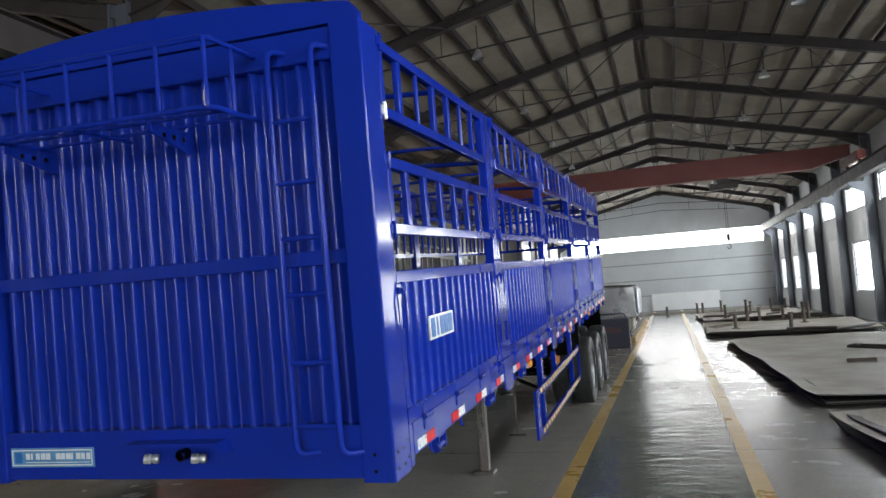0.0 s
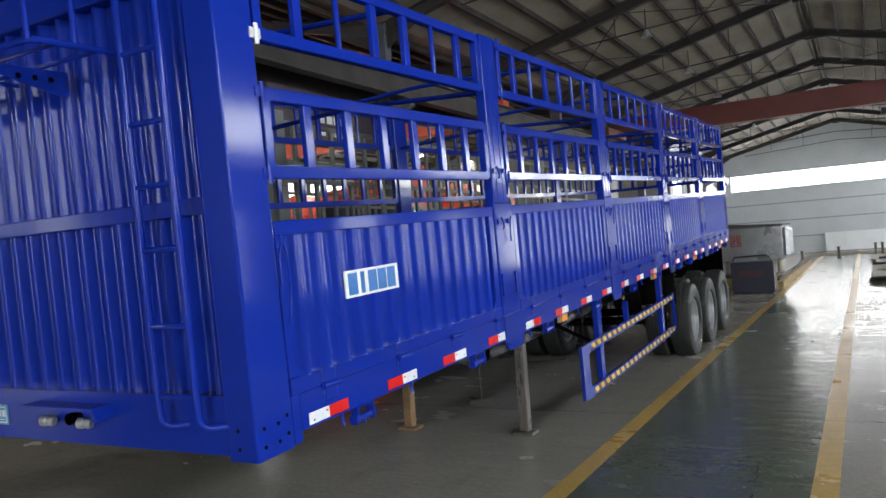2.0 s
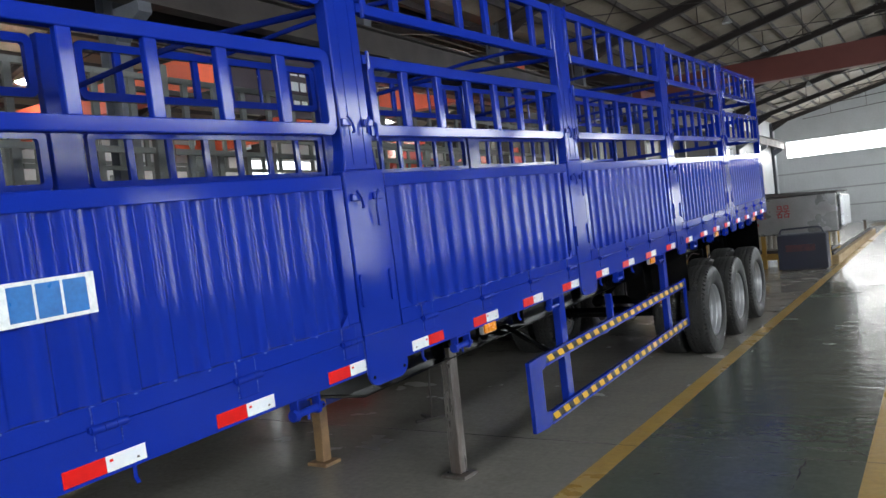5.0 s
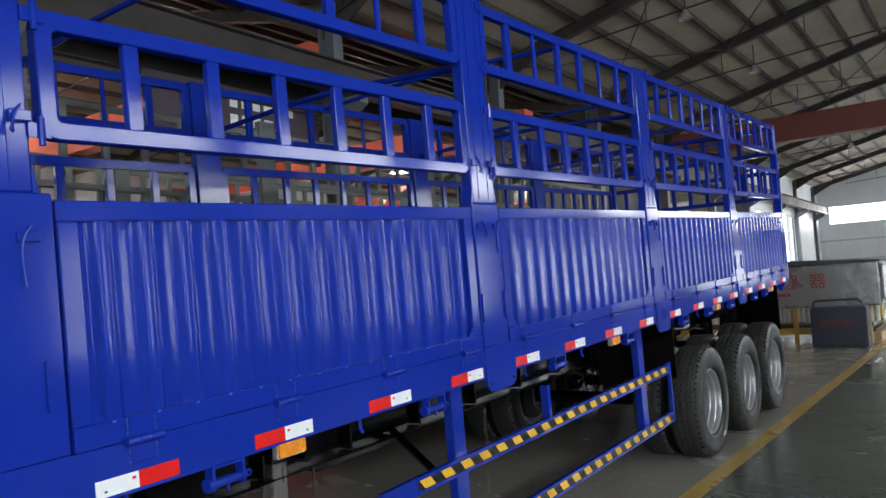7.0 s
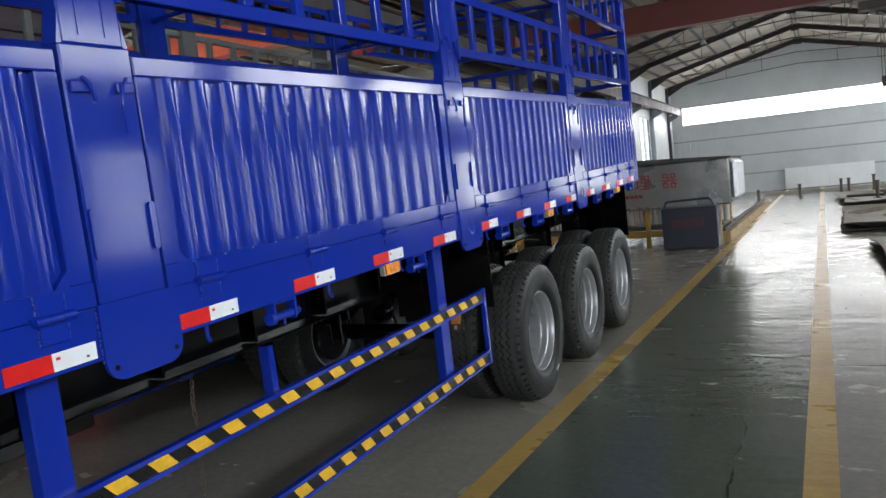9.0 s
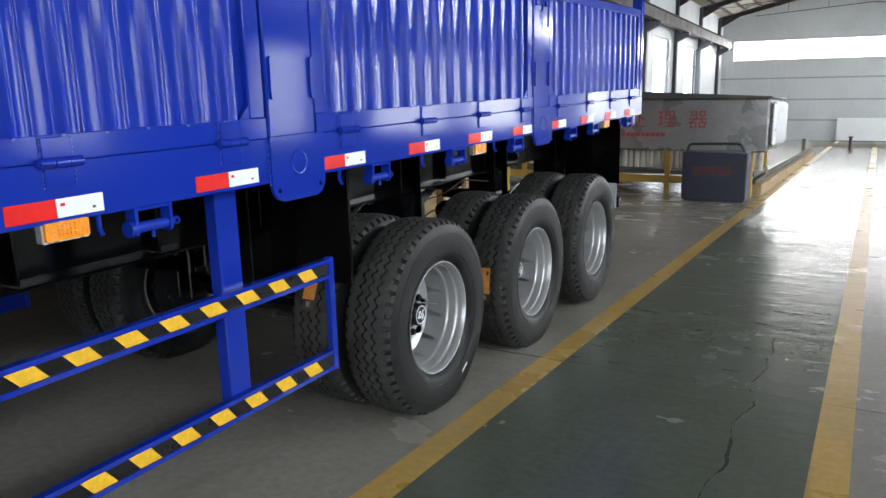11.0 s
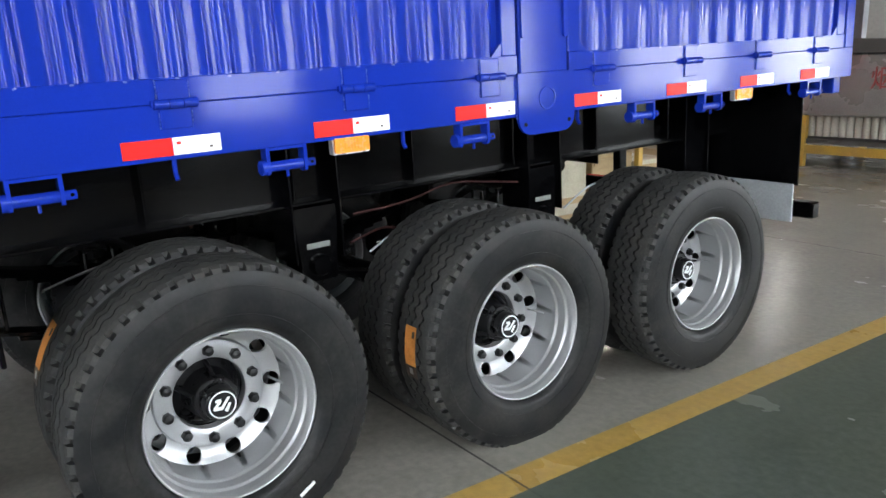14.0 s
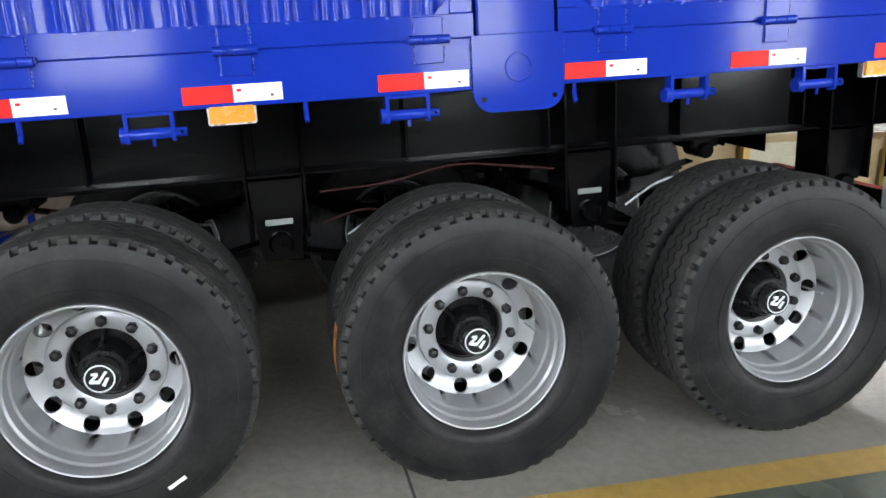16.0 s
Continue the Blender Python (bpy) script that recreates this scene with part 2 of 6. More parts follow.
    # shallow ripples across the aisle break up the mirror of the far windows
    ripple = t.nodes.new("ShaderNodeBump")
    ripple.inputs["Strength"].default_value, ripple.inputs["Distance"].default_value = 0.50, 0.016
    link(patch(3.6, 0.0, 1.0, detail=2.5, distort=0.4, stretch=(0.5, 1.2, 1)), ripple.inputs["Height"])
    link(ripple.outputs[0], p.inputs["Normal"])
    # trowel streaks across the hall, duller than the polished floor between them
    gloss = p.inputs["Roughness"].links[0].from_socket
    streaks = patch(2.2, 0.30, 0.75, detail=4.0, top=0.09, stretch=(0.9, 1.3, 1))
    link(op("ADD", gloss, streaks), p.inputs["Roughness"])
    return m


CONCRETE = floor_material("worn_concrete", (0.250, 0.236, 0.207), (0.198, 0.187, 0.165), (0.270, 0.256, 0.225), 0.19, 0.4)
GREEN = floor_material("worn_green_floor_paint", (0.080, 0.094, 0.072), (0.092, 0.106, 0.084), (0.125, 0.133, 0.112), 0.19, 0.30, 0.25)
YELLOW = floor_material("worn_yellow_floor_paint", (0.44, 0.285, 0.075), (0.36, 0.24, 0.075), (0.34, 0.26, 0.12), 0.26, 0.45)

# ---- building helpers ----


def mesh_of(name, bm, material, smooth=None):
    me = bpy.data.meshes.new(name)
    bmesh.ops.recalc_face_normals(bm, faces=bm.faces)
    bm.to_mesh(me)
    bm.free()
    for mt in material if isinstance(material, (list, tuple)) else [material]:
        me.materials.append(mt)
    if smooth is not None:
        me.shade_smooth()
        me.set_sharp_from_angle(angle=radians(smooth))
    return me


def part(name, bm, material, parent=None, label="", smooth=None, m=None):
    ob = new(name, mesh_of(name, bm, material, smooth))
    if parent is not None:
        ob.parent = parent
    if m is not None:
        ob.matrix_basis = m
    if label:
        ob["label"] = label
    return ob


def again(ob, name, m, parent=None, label=""):
    """Another part on the same mesh."""
    o = new(name, ob.data)
    o.parent = parent if parent is not None else ob.parent
    o.matrix_basis = m
    if label:
        o["label"] = label
    return o


def thing(name, label, category, m=None, group="", kind=""):
    ob = new(name)
    if m is not None:
        ob.matrix_basis = m
    return tagged(ob, label, category, group, kind)


def box(bm, x0, x1, y0, y1, z0, z1, c=0.0, mat=0):
    """A box with edges broken by c."""
    lo, hi = (x0, y0, z0), (x1, y1, z1)
    if c <= 0:
        vs = [bm.verts.new((x, y, z)) for x in (x0, x1) for y in (y0, y1) for z in (z0, z1)]
        quads = ((0, 1, 3, 2), (4, 6, 7, 5), (0, 4, 5, 1), (2, 3, 7, 6), (0, 2, 6, 4), (1, 5, 7, 3))
        fs = [bm.faces.new([vs[i] for i in q]) for q in quads]
    else:
        v = {}
        for i in (0, 1):
            for j in (0, 1):
                for k in (0, 1):
                    for a in range(3):
                        p = [(lo, hi)[s][n] + (c if s == 0 else -c) * (n != a) for n, s in enumerate((i, j, k))]
                        v[i, j, k, a] = bm.verts.new(p)
        fs = []
        for a in range(3):
            b, d = (a + 1) % 3, (a + 2) % 3
            for s in (0, 1):
                ring = []
                for u, w in ((0, 0), (1, 0), (1, 1), (0, 1)):
                    key = [0, 0, 0]
                    key[a], key[b], key[d] = s, u, w
                    ring.append(v[(*key, a)])
                fs.append(bm.faces.new(ring))
            for u in (0, 1):
                for w in (0, 1):
                    k0, k1 = [0, 0, 0], [0, 0, 0]
                    k0[b] = k1[b] = u
                    k0[d] = k1[d] = w
                    k1[a] = 1
                    fs.append(bm.faces.new([v[(*k0, b)], v[(*k1, b)], v[(*k1, d)], v[(*k0, d)]]))
        for i in (0, 1):
            for j in (0, 1):
                for k in (0, 1):
                    fs.append(bm.faces.new([v[i, j, k, a] for a in range(3)]))
    for f in fs:
        f.material_index = mat
    return bm


def boxes(*rows, c=0.0):
    bm = bmesh.new()
    for r in rows:
        box(bm, *r, c=c)
    return bm


def tube(bm, points, r, sides=8, closed=False):
    """A round bar along points."""
    pts = [Vector(p) for p in points]
    rings, last = [], None
    n = len(pts)
    for i, p in enumerate(pts):
        a = pts[i - 1] if (i or closed) else p
        b = pts[(i + 1) % n] if (i < n - 1 or closed) else p
        d = (b - a).normalized()
        side = last - d * last.dot(d) if last is not None else d.orthogonal()
        side.normalize()
        last = side
        up = d.cross(side)
        rings.append([bm.verts.new(p + r * (math.cos(t) * side + math.sin(t) * up)) for t in (2 * math.pi * k / sides for k in range(sides))])
    m = n if closed else n - 1
    for i in range(m):
        q, w = rings[i], rings[(i + 1) % n]
        for k in range(sides):
            bm.faces.new((q[k], q[(k + 1) % sides], w[(k + 1) % sides], w[k]))
    if not closed:
        bm.faces.new(rings[0][::-1])
        bm.faces.new(rings[-1])
    return bm


def bend(points, radius, steps=5):
    """The points with each corner rounded."""
    pts = [Vector(p) for p in points]
    out = [pts[0]]
    for a, b, c in zip(pts, pts[1:], pts[2:]):
        r = min(radius, (a - b).length * 0.49, (c - b).length * 0.49)
        s, e = b + (a - b).normalized() * r, b + (c - b).normalized() * r
        out += [s.lerp(b, k / steps).lerp(b.lerp(e, k / steps), k / steps) for k in range(steps + 1)]
    return out + [pts[-1]]


def prism(bm, outline, axis, a, b):
    """An outline in the two other axes, drawn out from a to b along an axis."""
    def at(u, v, w):
        p = [u, v]
        p.insert(axis, w)
        return p
    lo = [bm.verts.new(at(u, v, a)) for u, v in outline]
    hi = [bm.verts.new(at(u, v, b)) for u, v in outline]
    n = len(outline)
    bm.faces.new(lo)
    bm.faces.new(hi[::-1])
    for i in range(n):
        bm.faces.new((lo[i], hi[i], hi[(i + 1) % n], lo[(i + 1) % n]))
    return bm


def turned(bm, profile, sides=48, cap=False):
    """A profile of (x, radius) turned round the x axis."""
    rings = [[bm.verts.new((x, r * math.cos(t), r * math.sin(t))) for t in (2 * math.pi * k / sides for k in range(sides))] for x, r in profile]
    for q, w in zip(rings, rings[1:]):
        for k in range(sides):
            bm.faces.new((q[k], q[(k + 1) % sides], w[(k + 1) % sides], w[k]))
    if cap:
        bm.faces.new(rings[0])
        bm.faces.new(rings[-1][::-1])
    return bm


def rounded(u0, u1, v0, v1, r, steps=5, corners=(1, 1, 1, 1)):
    """The outline of a rectangle with round corners; order: low-low, high-low, high-high, low-high."""
    out = []
    for (cu, cv, start), on in zip(((u0 + r, v0 + r, 180), (u1 - r, v0 + r, 270), (u1 - r, v1 - r, 0), (u0 + r, v1 - r, 90)), corners):
        if not on:
            out.append((u0 if cu < (u0 + u1) / 2 else u1, v0 if cv < (v0 + v1) / 2 else v1))
            continue
        for k in range(steps + 1):
            t = radians(start + 90 * k / steps)
            out.append((cu + r * math.cos(t), cv + r * math.sin(t)))
    return out


def corrugated(bm, a0, a1, z0, z1, proud, deep, pitch, place, crest=0.42, slope=0.14, back=0.004, soft=0.007):
    """A pressed sheet with upright ribs between a0 and a1, their folds rounded; place(a, depth, z) gives the point."""
    count = max(1, round((a1 - a0) / pitch))
    p = (a1 - a0) / count
    fold = [(a0, deep)]
    for k in range(count):
        s = a0 + k * p
        fold += [(s + p * (0.5 - crest / 2 - slope), deep), (s + p * (0.5 - crest / 2), proud),
                 (s + p * (0.5 + crest / 2), proud), (s + p * (0.5 + crest / 2 + slope), deep)]
    fold.append((a1, deep))
    ridge = [(v.x, v.y) for v in bend([(a, d, 0) for a, d in fold], soft, 3)]
    for off, flip in ((0, False), (-back, True)):
        low = [bm.verts.new(place(a, d + off, z0)) for a, d in ridge]
        high = [bm.verts.new(place(a, d + off, z1)) for a, d in ridge]
        for i in range(len(ridge) - 1):
            f = (low[i], low[i + 1], high[i + 1], high[i])
            bm.faces.new(f[::-1] if flip else f)
    return bm

# ---- the hall ----
LINE_1, LINE_2 = (0.19, 0.35), (1.86, 2.025)


def floor_strip(bm, x0, x1, mat):
    ys = [Y_SOUTH - 2 + k * 2.0 for k in range(int((Y_NORTH - Y_SOUTH + 4) / 2) + 1)]
    for a, b in zip(ys, ys[1:]):
        f = bm.faces.new([bm.verts.new(p) for p in ((x0, a, 0), (x1, a, 0), (x1, b, 0), (x0, b, 0))])
        f.material_index = mat


bm = bmesh.new()
floor_strip(bm, X_FAR - 2, LINE_1[0], 0)
floor_strip(bm, *LINE_1, 2)
floor_strip(bm, LINE_1[1], LINE_2[0], 1)
floor_strip(bm, *LINE_2, 2)
floor_strip(bm, LINE_2[1], X_EAST + 2, 0)
bmesh.ops.remove_doubles(bm, verts=bm.verts, dist=0.0005)
tagged(part("floor", bm, [CONCRETE, GREEN, YELLOW]), "worn grey concrete floor with green aisle and yellow lines", "floor", kind="structure")


def wall_with_openings(bm, axis, plane, thick, a0, a1, z1, openings):
    """A wall along y (axis 0) or x (axis 1) with openings (a0, a1, z0, z1), built of solid pieces between them."""
    cuts = sorted({a0, a1, *(v for o in openings for v in o[:2])})
    for s, e in zip(cuts, cuts[1:]):
        mid, z = (s + e) / 2, 0.0
        for o in sorted((o for o in openings if o[0] < mid < o[1]), key=lambda o: o[2]) + [(0, 0, z1, z1)]:
            if o[2] > z + 1e-4:
                r = (plane, plane + thick, s, e, z, o[2]) if axis == 0 else (s, e, plane, plane + thick, z, o[2])
                box(bm, *r)
            z = o[3]


def window(name, axis, plane, a0, a1, z0, z1, columns, rows):
    """Bars of a steel window in an opening, with one opening brace."""
    ob = thing(name, "steel-framed window with bright daylight behind it", "window", kind="structure")

    def piece(nm, s, e, lo, hi, d=0.05):
        r = (plane - d / 2, plane + d / 2, s, e, lo, hi) if axis == 0 else (s, e, plane - d / 2, plane + d / 2, lo, hi)
        part(nm, boxes(r), FRAMEWHITE, ob)
    w = 0.06
    for s, e, lo, hi in ((a0, a1, z0, z0 + w), (a0, a1, z1 - w, z1), (a0, a0 + w, z0 + w, z1 - w), (a1 - w, a1, z0 + w, z1 - w)):
        piece("window_frame", s, e, lo, hi)
    for k in range(1, columns):
        c = a0 + (a1 - a0) * k / columns
        piece("mullion", c - 0.02, c + 0.02, z0 + w, z1 - w, 0.04)
    for k in range(1, rows):
        c = z0 + (z1 - z0) * k / rows
        piece("glazing_bar", a0 + w, a1 - w, c - 0.02, c + 0.02, 0.03)
    return ob


def bays(y0, y1):
    return [(b, a) for a, b in zip(FRAMES_Y, FRAMES_Y[1:]) if b > y0 and a < y1]


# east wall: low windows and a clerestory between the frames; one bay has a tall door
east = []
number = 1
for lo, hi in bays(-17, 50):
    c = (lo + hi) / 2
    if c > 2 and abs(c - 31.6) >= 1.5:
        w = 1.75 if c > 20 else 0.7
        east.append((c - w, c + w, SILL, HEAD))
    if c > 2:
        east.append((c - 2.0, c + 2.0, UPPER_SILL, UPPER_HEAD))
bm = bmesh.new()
# The extra opening is unseen, added to let the fill light in.
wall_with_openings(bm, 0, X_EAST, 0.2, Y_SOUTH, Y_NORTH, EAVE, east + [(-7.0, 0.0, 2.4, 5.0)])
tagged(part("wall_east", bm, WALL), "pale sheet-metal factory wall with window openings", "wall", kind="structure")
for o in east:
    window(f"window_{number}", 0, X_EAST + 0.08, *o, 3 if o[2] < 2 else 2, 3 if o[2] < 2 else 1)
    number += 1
bm = boxes((X_EAST - 0.05, X_EAST - 0.003, 30.6, 32.5, 0, 3.1), c=0.01)
for z in (0.8, 1.6, 2.4):
    box(bm, X_EAST - 0.075, X_EAST - 0.052, 30.7, 32.4, z - 0.03, z + 0.03)
tagged(part("door_1", bm, BOARD), "tall closed white metal side door", "door", kind="structure")

# north wall: a long strip window high up
bm = bmesh.new()
wall_with_openings(bm, 1, Y_NORTH, 0.2, X_FAR, X_EAST + 0.2, EAVE, [(-5.1, 7.5, 4.17, 5.13)])
for x0, x1 in ((X_WEST, X_EAST), (X_FAR, X_WEST)):
    prism(bm, [(x0, EAVE), (x1, EAVE), ((x0 + x1) / 2, RIDGE)], 1, Y_NORTH, Y_NORTH + 0.2)
tagged(part("wall_north", bm, WALL), "pale corrugated end wall with a long strip window", "wall", kind="structure")
for k, z in enumerate((1.05, 2.1, 3.2)):
    tagged(part(f"trim_{k + 1}", boxes((X_WEST, X_EAST, Y_NORTH - 0.08, Y_NORTH - 0.003, z - 0.04, z + 0.04)), GIRT), "grey steel wall girt", "trim", kind="structure")
bm = bmesh.new()
n_ribs = 46
for k in range(n_ribs):
    x = X_WEST + 0.3 + k * 0.3
    box(bm, x - 0.03, x + 0.03, Y_NORTH - 0.025, Y_NORTH - 0.002, 0.02, 4.15)
tagged(part("wall_ribs", bm, WALL), "pressed ribs of the end wall cladding", "wall", kind="structure")

# south wall, unseen behind the camera, with a gate added to let light in
bm = bmesh.new()
wall_with_openings(bm, 1, Y_SOUTH - 0.2, 0.2, X_FAR, X_EAST + 0.2, EAVE, [(0.9, 5.9, 0.0, 3.9), (1.4, 7.6, 4.17, 5.13)])
for x0, x1 in ((X_WEST, X_EAST), (X_FAR, X_WEST)):
    prism(bm, [(x0, EAVE), (x1, EAVE), ((x0 + x1) / 2, RIDGE)], 1, Y_SOUTH - 0.2, Y_SOUTH)
tagged(part("wall_south", bm, WALL), "pale sheet-metal wall with an unseen gate added for light", "wall", kind="structure")

# far wall of the next bay
west = []
for lo, hi in bays(-17, 50):
    c = (lo + hi) / 2
    if c > -9 and not 9 < c < 20:
        west.append((c - 2.0, c + 2.0, 4.0, 5.3))
bm = bmesh.new()
# The low opening is an unseen gate, added to brighten the front's ribs.
wall_with_openings(bm, 0, X_FAR - 0.2, 0.2, Y_SOUTH, Y_NORTH, EAVE, west + [(-13.6, -10.2, 0.0, 3.8)])
tagged(part("wall_far", bm, WALL), "pale sheet-metal wall of the next bay", "wall", kind="structure")
for o in west:
    window(f"window_{number}", 0, X_FAR - 0.1, *o, 4, 2)
    number += 1

# wall between the bays at the north end, with two windows
mid_open = [(35.6, 38.0, 1.9, 4.4), (41.0, 43.6, 1.9, 4.4)]
bm = bmesh.new()
wall_with_openings(bm, 0, X_WEST - 0.15, 0.15, 34.0, Y_NORTH, EAVE, mid_open)
tagged(part("wall_west", bm, WALL), "pale dividing wall with two tall windows", "wall", kind="structure")
for o in mid_open:
    window(f"window_{number}", 0, X_WEST - 0.08, *o, 2, 3)
    number += 1

# end wall of the next bay: beyond it the dividing wall is an outer wall
end_open = (-9.1, -8.0, 3.45, 4.9)
bm = bmesh.new()
wall_with_openings(bm, 1, 34.0, 0.2, X_FAR, X_WEST - 0.152, EAVE, [end_open])
prism(bm, [(X_FAR, EAVE), (X_WEST - 0.152, EAVE), ((X_FAR + X_WEST) / 2, RIDGE)], 1, 34.0, 34.2)
tagged(part("wall_bay_end", bm, DIM_WALL), "grey end wall of the next bay, its colour darkened to dim it", "wall", kind="structure")
window(f"window_{number}", 1, 34.05, *end_open, 2, 2)
number += 1

# roofs: two gables of insulated sheet, each one ceiling object
for k, (x0, x1) in enumerate(((X_WEST, X_EAST + 0.2), (X_FAR - 0.2, X_WEST))):
    xm = (x0 + x1) / 2
    bm = bmesh.new()
    for xa, za, xb, zb in ((x0, EAVE, xm, RIDGE), (xm, RIDGE, x1, EAVE)):
        prism(bm, [(xa, za), (xb, zb), (xb, zb + 0.12), (xa, za + 0.12)], 1, Y_SOUTH - 0.2, Y_NORTH + 0.2)
    tagged(part(f"ceiling_{k + 1}", bm, ROOF), "beige insulated roof underside between dark purlins", "ceiling", kind="structure")


def i_beam(bm, a, b, depth, width, flange=0.02, web=0.015):
    """An I section between two points, its web upright."""
    a, b = Vector(a), Vector(b)
    d = (b - a).normalized()
    side = d.cross(Vector((0, 0, 1))).normalized()
    up = side.cross(d)
    for w, z0, z1 in ((width, -depth / 2, -depth / 2 + flange), (width, depth / 2 - flange, depth / 2), (web, -depth / 2 + flange, depth / 2 - flange)):
        c = [[p + side * s * w / 2 + up * z for s, z in ((-1, z0), (1, z0), (1, z1), (-1, z1))] for p in (a, b)]
        vs = [[bm.verts.new(q) for q in ring] for ring in c]
        bm.faces.new(vs[0]), bm.faces.new(vs[1][::-1])
        for k in range(4):
            bm.faces.new((vs[0][k], vs[1][k], vs[1][(k + 1) % 4], vs[0][(k + 1) % 4]))


def roof_frame(name, x0, x1, y):
    """One portal frame: two rafters with haunches and a tie."""
    ob = thing(name, "dark steel roof rafter pair under the ridge", "rafter", group="roof frames", kind="structure")
    xm = (x0 + x1) / 2
    for s, xe in ((1, x0), (-1, x1)):
        bm = bmesh.new()
        i_beam(bm, (xe + s * 0.1, y, EAVE - 0.2), (xm, y, RIDGE - 0.2), 0.23, 0.15)
        prism(bm, [(xe + s * 0.1, EAVE - 0.62), (xe + s * 1.1, EAVE - 0.06), (xe + s * 0.1, EAVE - 0.28)], 1, y - 0.02, y + 0.02)
        part("rafter", bm, RAFTER, ob)
    part("ridge_plate", boxes((xm - 0.18, xm + 0.18, y - 0.02, y + 0.02, RIDGE - 0.42, RIDGE - 0.1)), RAFTER, ob)
    bm = bmesh.new()
    tube(bm, [(x0 + 1.8, y, EAVE - 0.1), (xm, y, EAVE + 0.25), (x1 - 1.8, y, EAVE - 0.1)], 0.018, 6)
    for k in (-3.6, -1.8, 1.8, 3.6):
        tube(bm, [(xm + k, y, EAVE + 0.25 - abs(k) * 0.07), (xm + k, y, RIDGE - 0.35 - abs(k) * 0.24)], 0.012, 5)
    part("tie_rod", bm, RAFTER, ob)
    return ob


for y in FRAMES_Y:
    roof_frame("roof_frame", X_WEST, X_EAST, y)
    roof_frame("roof_frame", X_FAR, X_WEST, y)
for k, (x0, x1) in enumerate(((X_WEST, X_EAST), (X_FAR, X_WEST))):
    xm = (x0 + x1) / 2
    roof = thing(f"purlins_{k + 1}", "dark steel roof purlins", "purlin", kind="structure")
    purlin = None
    for s in (-1, 1):
        for q in range(10):
            f = (q + 0.12) / 10
            at = pose(xm + s * f * (x1 - x0) / 2, 0, RIDGE - f * (RIDGE - EAVE))
            if purlin is None:
                purlin = part("purlin", boxes((-0.028, 0.028, Y_SOUTH, Y_NORTH, -0.14, -0.015)), RAFTER, roof, m=at)
            else:
                again(purlin, "purlin", at)
# crossed wind bracing rods under the roof
bm = bmesh.new()
for a, b in zip(FRAMES_Y[0::2], FRAMES_Y[1::2]):
    for s in (-1, 1):
        for f0, f1 in ((0.05, 0.5), (0.5, 0.95)):
            za, zb = RIDGE - 0.3 - f0 * (RIDGE - EAVE), RIDGE - 0.3 - f1 * (RIDGE - EAVE)
            tube(bm, [(X_RIDGE + s * f0 * 6.9, a, za), (X_RIDGE + s * f1 * 6.9, b, zb)], 0.014, 5)
            tube(bm, [(X_RIDGE + s * f1 * 6.9, a, zb), (X_RIDGE + s * f0 * 6.9, b, za)], 0.014, 5)
tagged(part("roof_bracing", bm, RAFTER), "thin crossed steel bracing rods", "bracing", kind="structure")


def column(x, y, s):
    ob = thing("column", "dark grey steel column with a crane bracket", "column", group="hall columns", kind="structure")
    bm = bmesh.new()
    for a in (-0.16, 0.14):
        box(bm, x + a, x + a + 0.02, y - 0.1, y + 0.1, 0, EAVE - 0.1)
    box(bm, x - 0.14, x + 0.14, y - 0.008, y + 0.008, 0, EAVE - 0.1)
    part("shaft", bm, COLUMN, ob)
    part("base_plate", boxes((x - 0.24, x + 0.24, y - 0.2, y + 0.2, 0, 0.03)), COLUMN, ob)
    bm = prism(bmesh.new(), [(x + s * 0.16, 4.35), (x + s * 0.62, 4.6), (x + s * 0.62, 4.72), (x + s * 0.16, 4.72)], 1, y - 0.09, y + 0.09)
    part("bracket", bm, COLUMN, ob)


for y in FRAMES_Y:
    column(X_EAST - 0.18, y, -1)
    column(X_WEST, y, 1)
for k, (x, mat) in enumerate(((X_EAST - 0.66, RAFTER), (X_WEST + 0.5, RAFTER), (X_WEST - 0.55, RAFTER))):
    bm = bmesh.new()
    i_beam(bm, (x, Y_SOUTH, 4.94), (x, Y_NORTH, 4.94), 0.44, 0.22)
    box(bm, x - 0.03, x + 0.03, Y_SOUTH, Y_NORTH, 5.162, 5.2)
    tagged(part(f"runway_beam_{k + 1}", bm, mat), "long dark crane runway beam", "beam", kind="structure")


